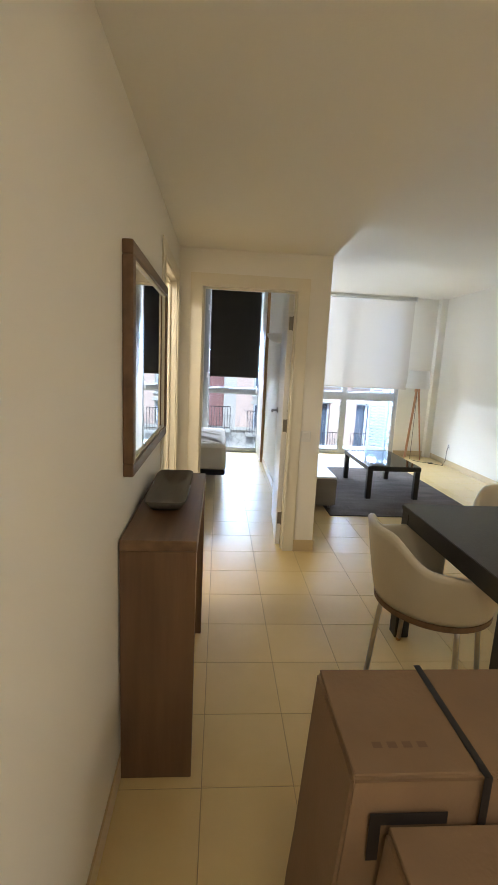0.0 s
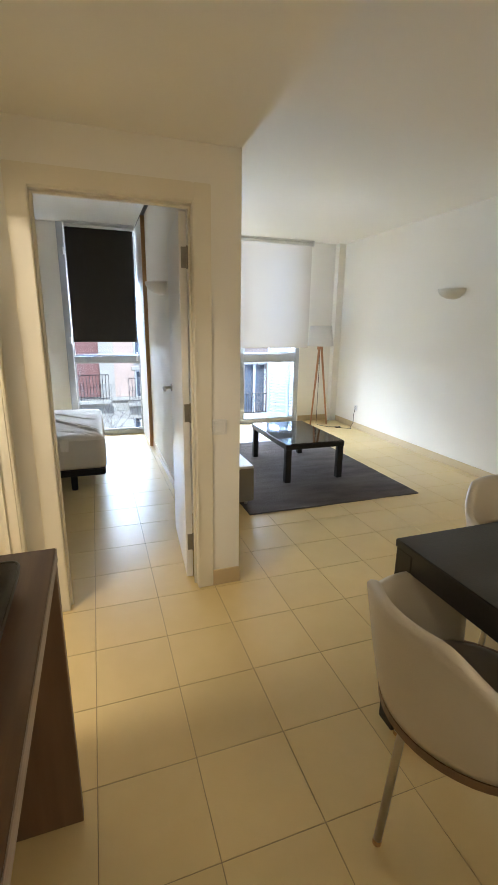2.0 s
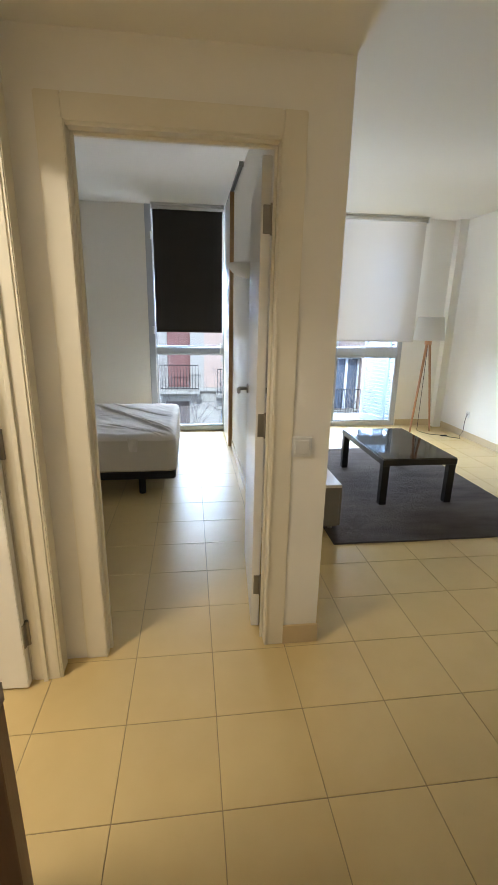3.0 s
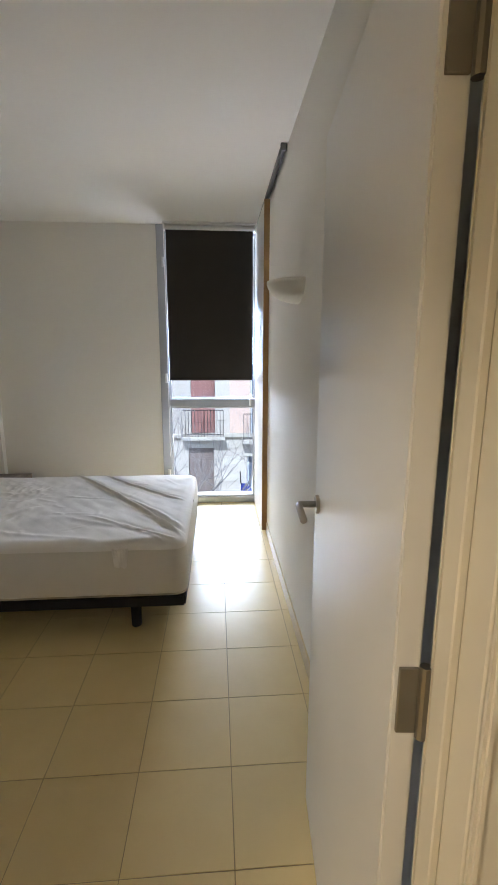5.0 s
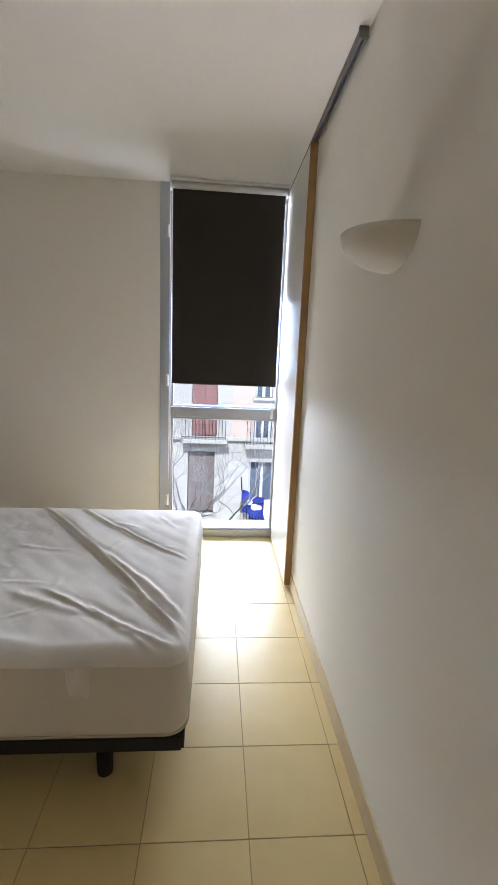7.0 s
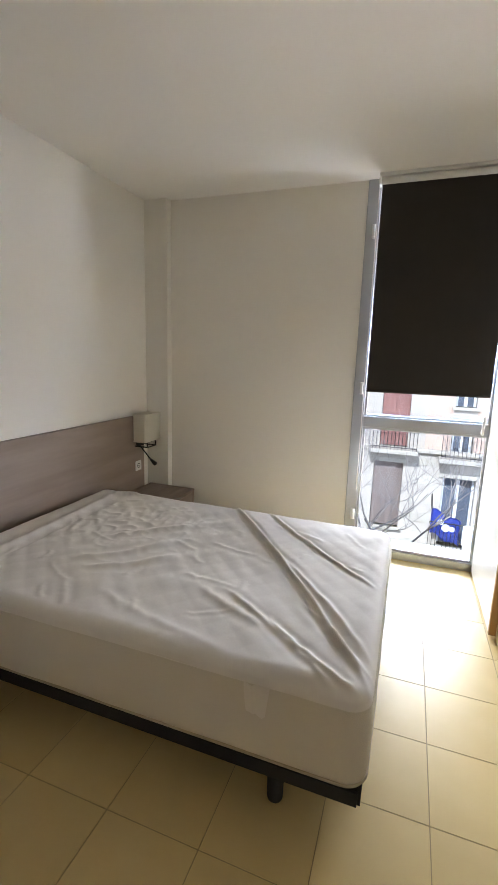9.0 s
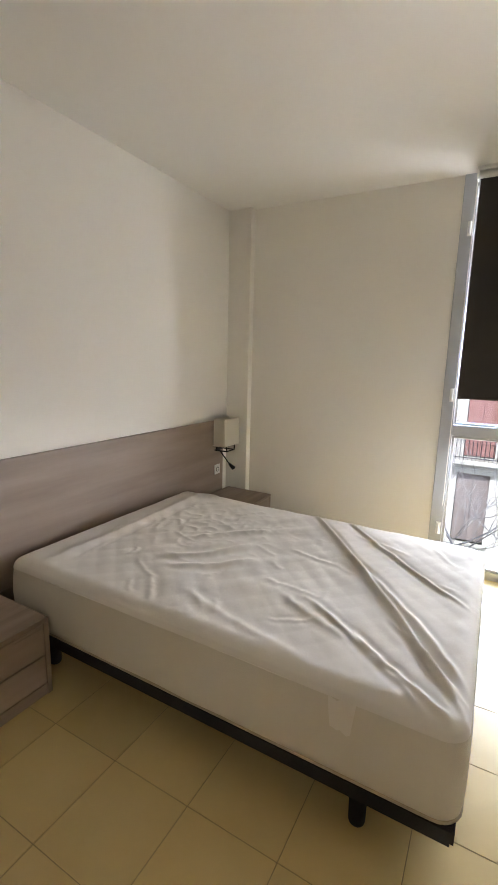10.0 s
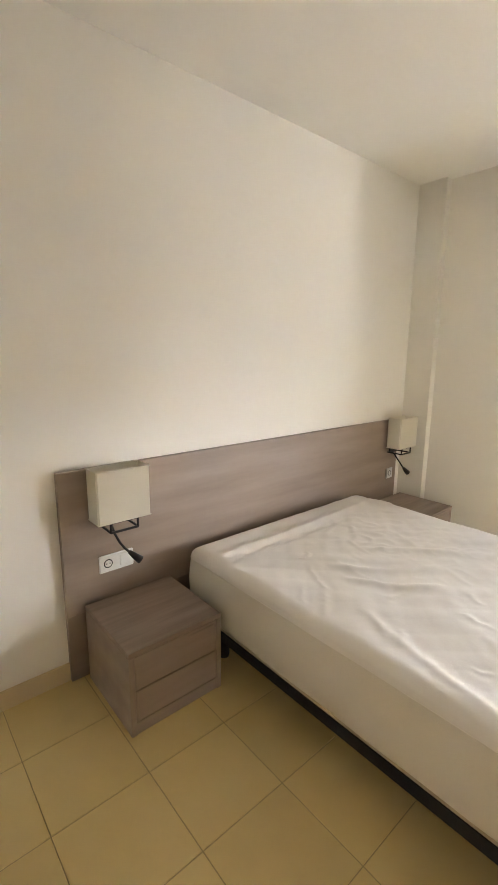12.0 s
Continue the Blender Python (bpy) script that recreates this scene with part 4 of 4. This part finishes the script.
h1 = facade("stone_house", -9.0, 3.6, -6.2, 7.0, FY, ops1, RENDERW, "ochre stone town house with shuttered windows across the street")
for k, o in enumerate(ops1):
    opening_fill(h1, -9.0, -6.2, o, REDWOOD if k in (4, 5, 6, 9, 11) else None if k in (7, 8, 3) else BROWNWOOD, k in (3, 4, 5, 6, 7, 10))
ash = bmesh.new()
zr, row = -6.2, 0
while zr < -1.75:
    x = -9.0 - (0.35 if row % 2 else 0)
    while x < 3.6:
        a, b = max(x + 0.012, -9.0), min(x + 0.70 - 0.012, 3.6)
        if b - a > 0.05 and not any(a < o[1] + 0.16 and b > o[0] - 0.16 and zr < o[3] + 0.18 and zr + 0.33 > o[2] - 0.12 for o in ops1):
            box(a + 9.0, b + 9.0, -0.03, 0.0, zr + 6.212, zr + 6.2 + 0.318, 0, ash)
        x += 0.70
    zr += 0.33
    row += 1
tagged(part("ashlar", ash, STONE, h1, "coursed stone blocks"), kind="stuff")
part("string_course", box(0, 12.6, -0.16, 0.0, 4.72, 4.86, 0.02), STONE, h1)
part("string_course", box(0, 12.6, -0.12, 0.0, 8.3, 8.42, 0.02), STONE, h1)
pink = merge(box(10.45, 11.2, -0.02, 0.0, 4.87, 13.15), box(11.9, 12.58, -0.02, 0.0, 4.87, 13.15))
part("pink_render", pink, PINKR, h1, "pink rendered wall strips")
ops2 = []
for c in range(7):
    for r in range(4):
        ops2.append((4.6 + 2.3 * c, 5.7 + 2.3 * c, -5.4 + 3.1 * r, -3.2 + 3.1 * r))
h2 = facade("pale_house", 3.6, 20.5, -6.2, 7.6, FY, ops2, PINKR, "pale rendered town house with balconies across the street")
for k, o in enumerate(ops2):
    opening_fill(h2, 3.6, -6.2, o, None if k % 3 else BROWNWOOD, k % 4 != 0)
ops3 = []
for c in range(5):
    for r in range(4):
        ops3.append((-19.0 + 2.2 * c, -18.0 + 2.2 * c, -5.4 + 3.1 * r, -3.2 + 3.1 * r))
h3 = facade("plain_house", -20.5, -9.0, -6.2, 6.2, FY, ops3, STONE, "grey stone town house across the street")
for k, o in enumerate(ops3):
    opening_fill(h3, -20.5, -6.2, o, BROWNWOOD if k % 2 else None)


def bare_tree(m, seed, label):
    """A leafless street tree: trunk and forked limbs down to twigs."""
    rnd = random.Random(seed)
    t = thing("street_tree", m, label, "tree")
    limbs, twigs = bmesh.new(), bmesh.new()
    part("trunk", tube([(0, 0, 0), (0.05, 0.02, 1.2), (0.0, 0.05, 2.6)], 0.14, 10, r_end=0.10), BARK, t, "", True)

    def grow(p, d, length, r, level):
        pts = [Vector(p)]
        d = Vector(d).normalized()
        for _ in range(4):
            d = (d + Vector((rnd.uniform(-.25, .25), rnd.uniform(-.25, .25), rnd.uniform(-.08, .22)))).normalized()
            pts.append(pts[-1] + d * length / 4)
        tube(pts, r, 6 if level < 2 else 4, limbs if level < 2 else twigs, r * 0.5)
        if level < 4:
            for q in range(3):
                i = rnd.randint(1, 4)
                side = Vector((rnd.uniform(-1, 1), rnd.uniform(-1, 1), rnd.uniform(-0.2, 0.9)))
                grow(pts[i], d * 0.6 + side * 0.8, length * rnd.uniform(0.55, 0.75), r * 0.55, level + 1)

    for k in range(4):
        a = k * math.tau / 4 + rnd.uniform(-.3, .3)
        grow((0, 0.05, 2.3 + 0.06 * k), (math.cos(a), math.sin(a), 0.8), 1.9, 0.026, 0)
    part("limbs", limbs, BARK, t, "", True)
    tagged(part("twigs", twigs, BARK, t), kind="stuff")
    return t


bare_tree(pose(0.2, 14.2, -6.2) @ Matrix.Scale(1.25, 4), 5, "bare leafless street tree beside the street")
bare_tree(pose(5.4, 14.2, -6.2) @ Matrix.Scale(1.25, 4), 9, "bare leafless street tree on the pavement")

# flag hung from the house opposite
flag = thing("flag", pose(1.9, 19.55, -3.2), "blue flag with a white device hanging on the house front", "flag")
fb = bmesh.new()
n = 12
fg = [[fb.verts.new((-0.05 + 0.9 * i / n, 0.06 * math.sin(i * 0.9 + j * 0.5), -0.35 * i / n - 0.85 * j / n + 0.04 * math.sin(i * 0.7))) for i in range(n + 1)] for j in range(n + 1)]
for j in range(n):
    for i in range(n):
        fb.faces.new((fg[j][i], fg[j][i + 1], fg[j + 1][i + 1], fg[j + 1][i]))
bmesh.ops.solidify(fb, geom=fb.faces[:], thickness=0.006)
part("cloth", fb, FLAGB, flag, "", True)
for cx, cz, r in ((0.25, -0.42, 0.10), (0.42, -0.60, 0.13), (0.60, -0.62, 0.09)):
    part("device", tube([(cx, -0.075, cz), (cx, -0.070, cz)], r, 9), FLAGW, flag, "plain white patch")
part("pole", tube([(-0.06, 0.44, 0.35), (-0.06, -0.05, 0.05), (-0.05, -0.12, 0.0)], 0.02, 8), IRON, flag)


def louvre_shutter(m, label):
    s = thing("louvred_shutter", m, label, "shutter", "white shutters outside the living room window")
    Wd, Hh = 0.46, 2.55
    for x0, x1 in ((0, 0.05), (Wd - 0.05, Wd)):
        part("stile", box(x0, x1, 0, 0.035, 0, Hh, 0.002), WHITESHUT, s)
    for z0, z1 in ((0, 0.09), (1.05, 1.12), (Hh - 0.08, Hh)):
        part("cross_rail", box(0.05, Wd - 0.05, 0, 0.035, z0, z1, 0.002), WHITESHUT, s)
    sl = bmesh.new()
    box(0.05, Wd - 0.05, -0.004, 0.004, -0.028, 0.028, 0, sl)
    bmesh.ops.rotate(sl, verts=sl.verts, cent=(0, 0, 0), matrix=Matrix.Rotation(radians(38), 3, "X"))
    me = finish("slat", sl, WHITESHUT)
    z = 0.13
    while z < Hh - 0.1:
        if not 1.0 < z < 1.16:
            o = new("slat", me)
            o.parent, o.location = s, (0, 0.018, z)
        z += 0.052
    return s


louvre_shutter(pose(3.50, 8.62, -0.02, 0, 0, -62), "white louvred shutter folded open outside the window")
louvre_shutter(pose(3.74, 8.62, -0.02, 0, 0, -80), "white louvred shutter folded open outside the window")
structure("balcony_ledge", box(1.4, 4.2, 8.26, 8.95, -0.2, -0.02, 0.01), STONE, "narrow stone ledge outside the window")

# ---------- floor tiles ----------
P, GX, GY = 0.335, 1.0, 3.853
tile_bm = box(0.0012, P - 0.0012, 0.0012, P - 0.0012, -0.0028, 0.0, 0.0012)
tile_mesh = finish("tile", tile_bm, TILE)
rest = bmesh.new()
for i in range(-8, 11):
    for j in range(-16, 13):
        x, y = GX + P * i, GY + P * j
        bed = y > DY0 - P and x < BX1
        hall = HX - P < x < LX and 0.2 < y <= DY0
        liv = x >= BX1 - P and y > 2.4
        if (bed or hall or liv) and x < RX and y < LY:
            o = new("tile", tile_mesh)
            o.parent, o.location = floor, (x, y, 0)
        elif x < RX and y > BACK - P:
            box(x + 0.0012, x + P - 0.0012, y + 0.0012, y + P - 0.0012, -0.0028, 0.0, 0, rest)
tagged(part("tile_field", rest, TILE, floor), kind="stuff")
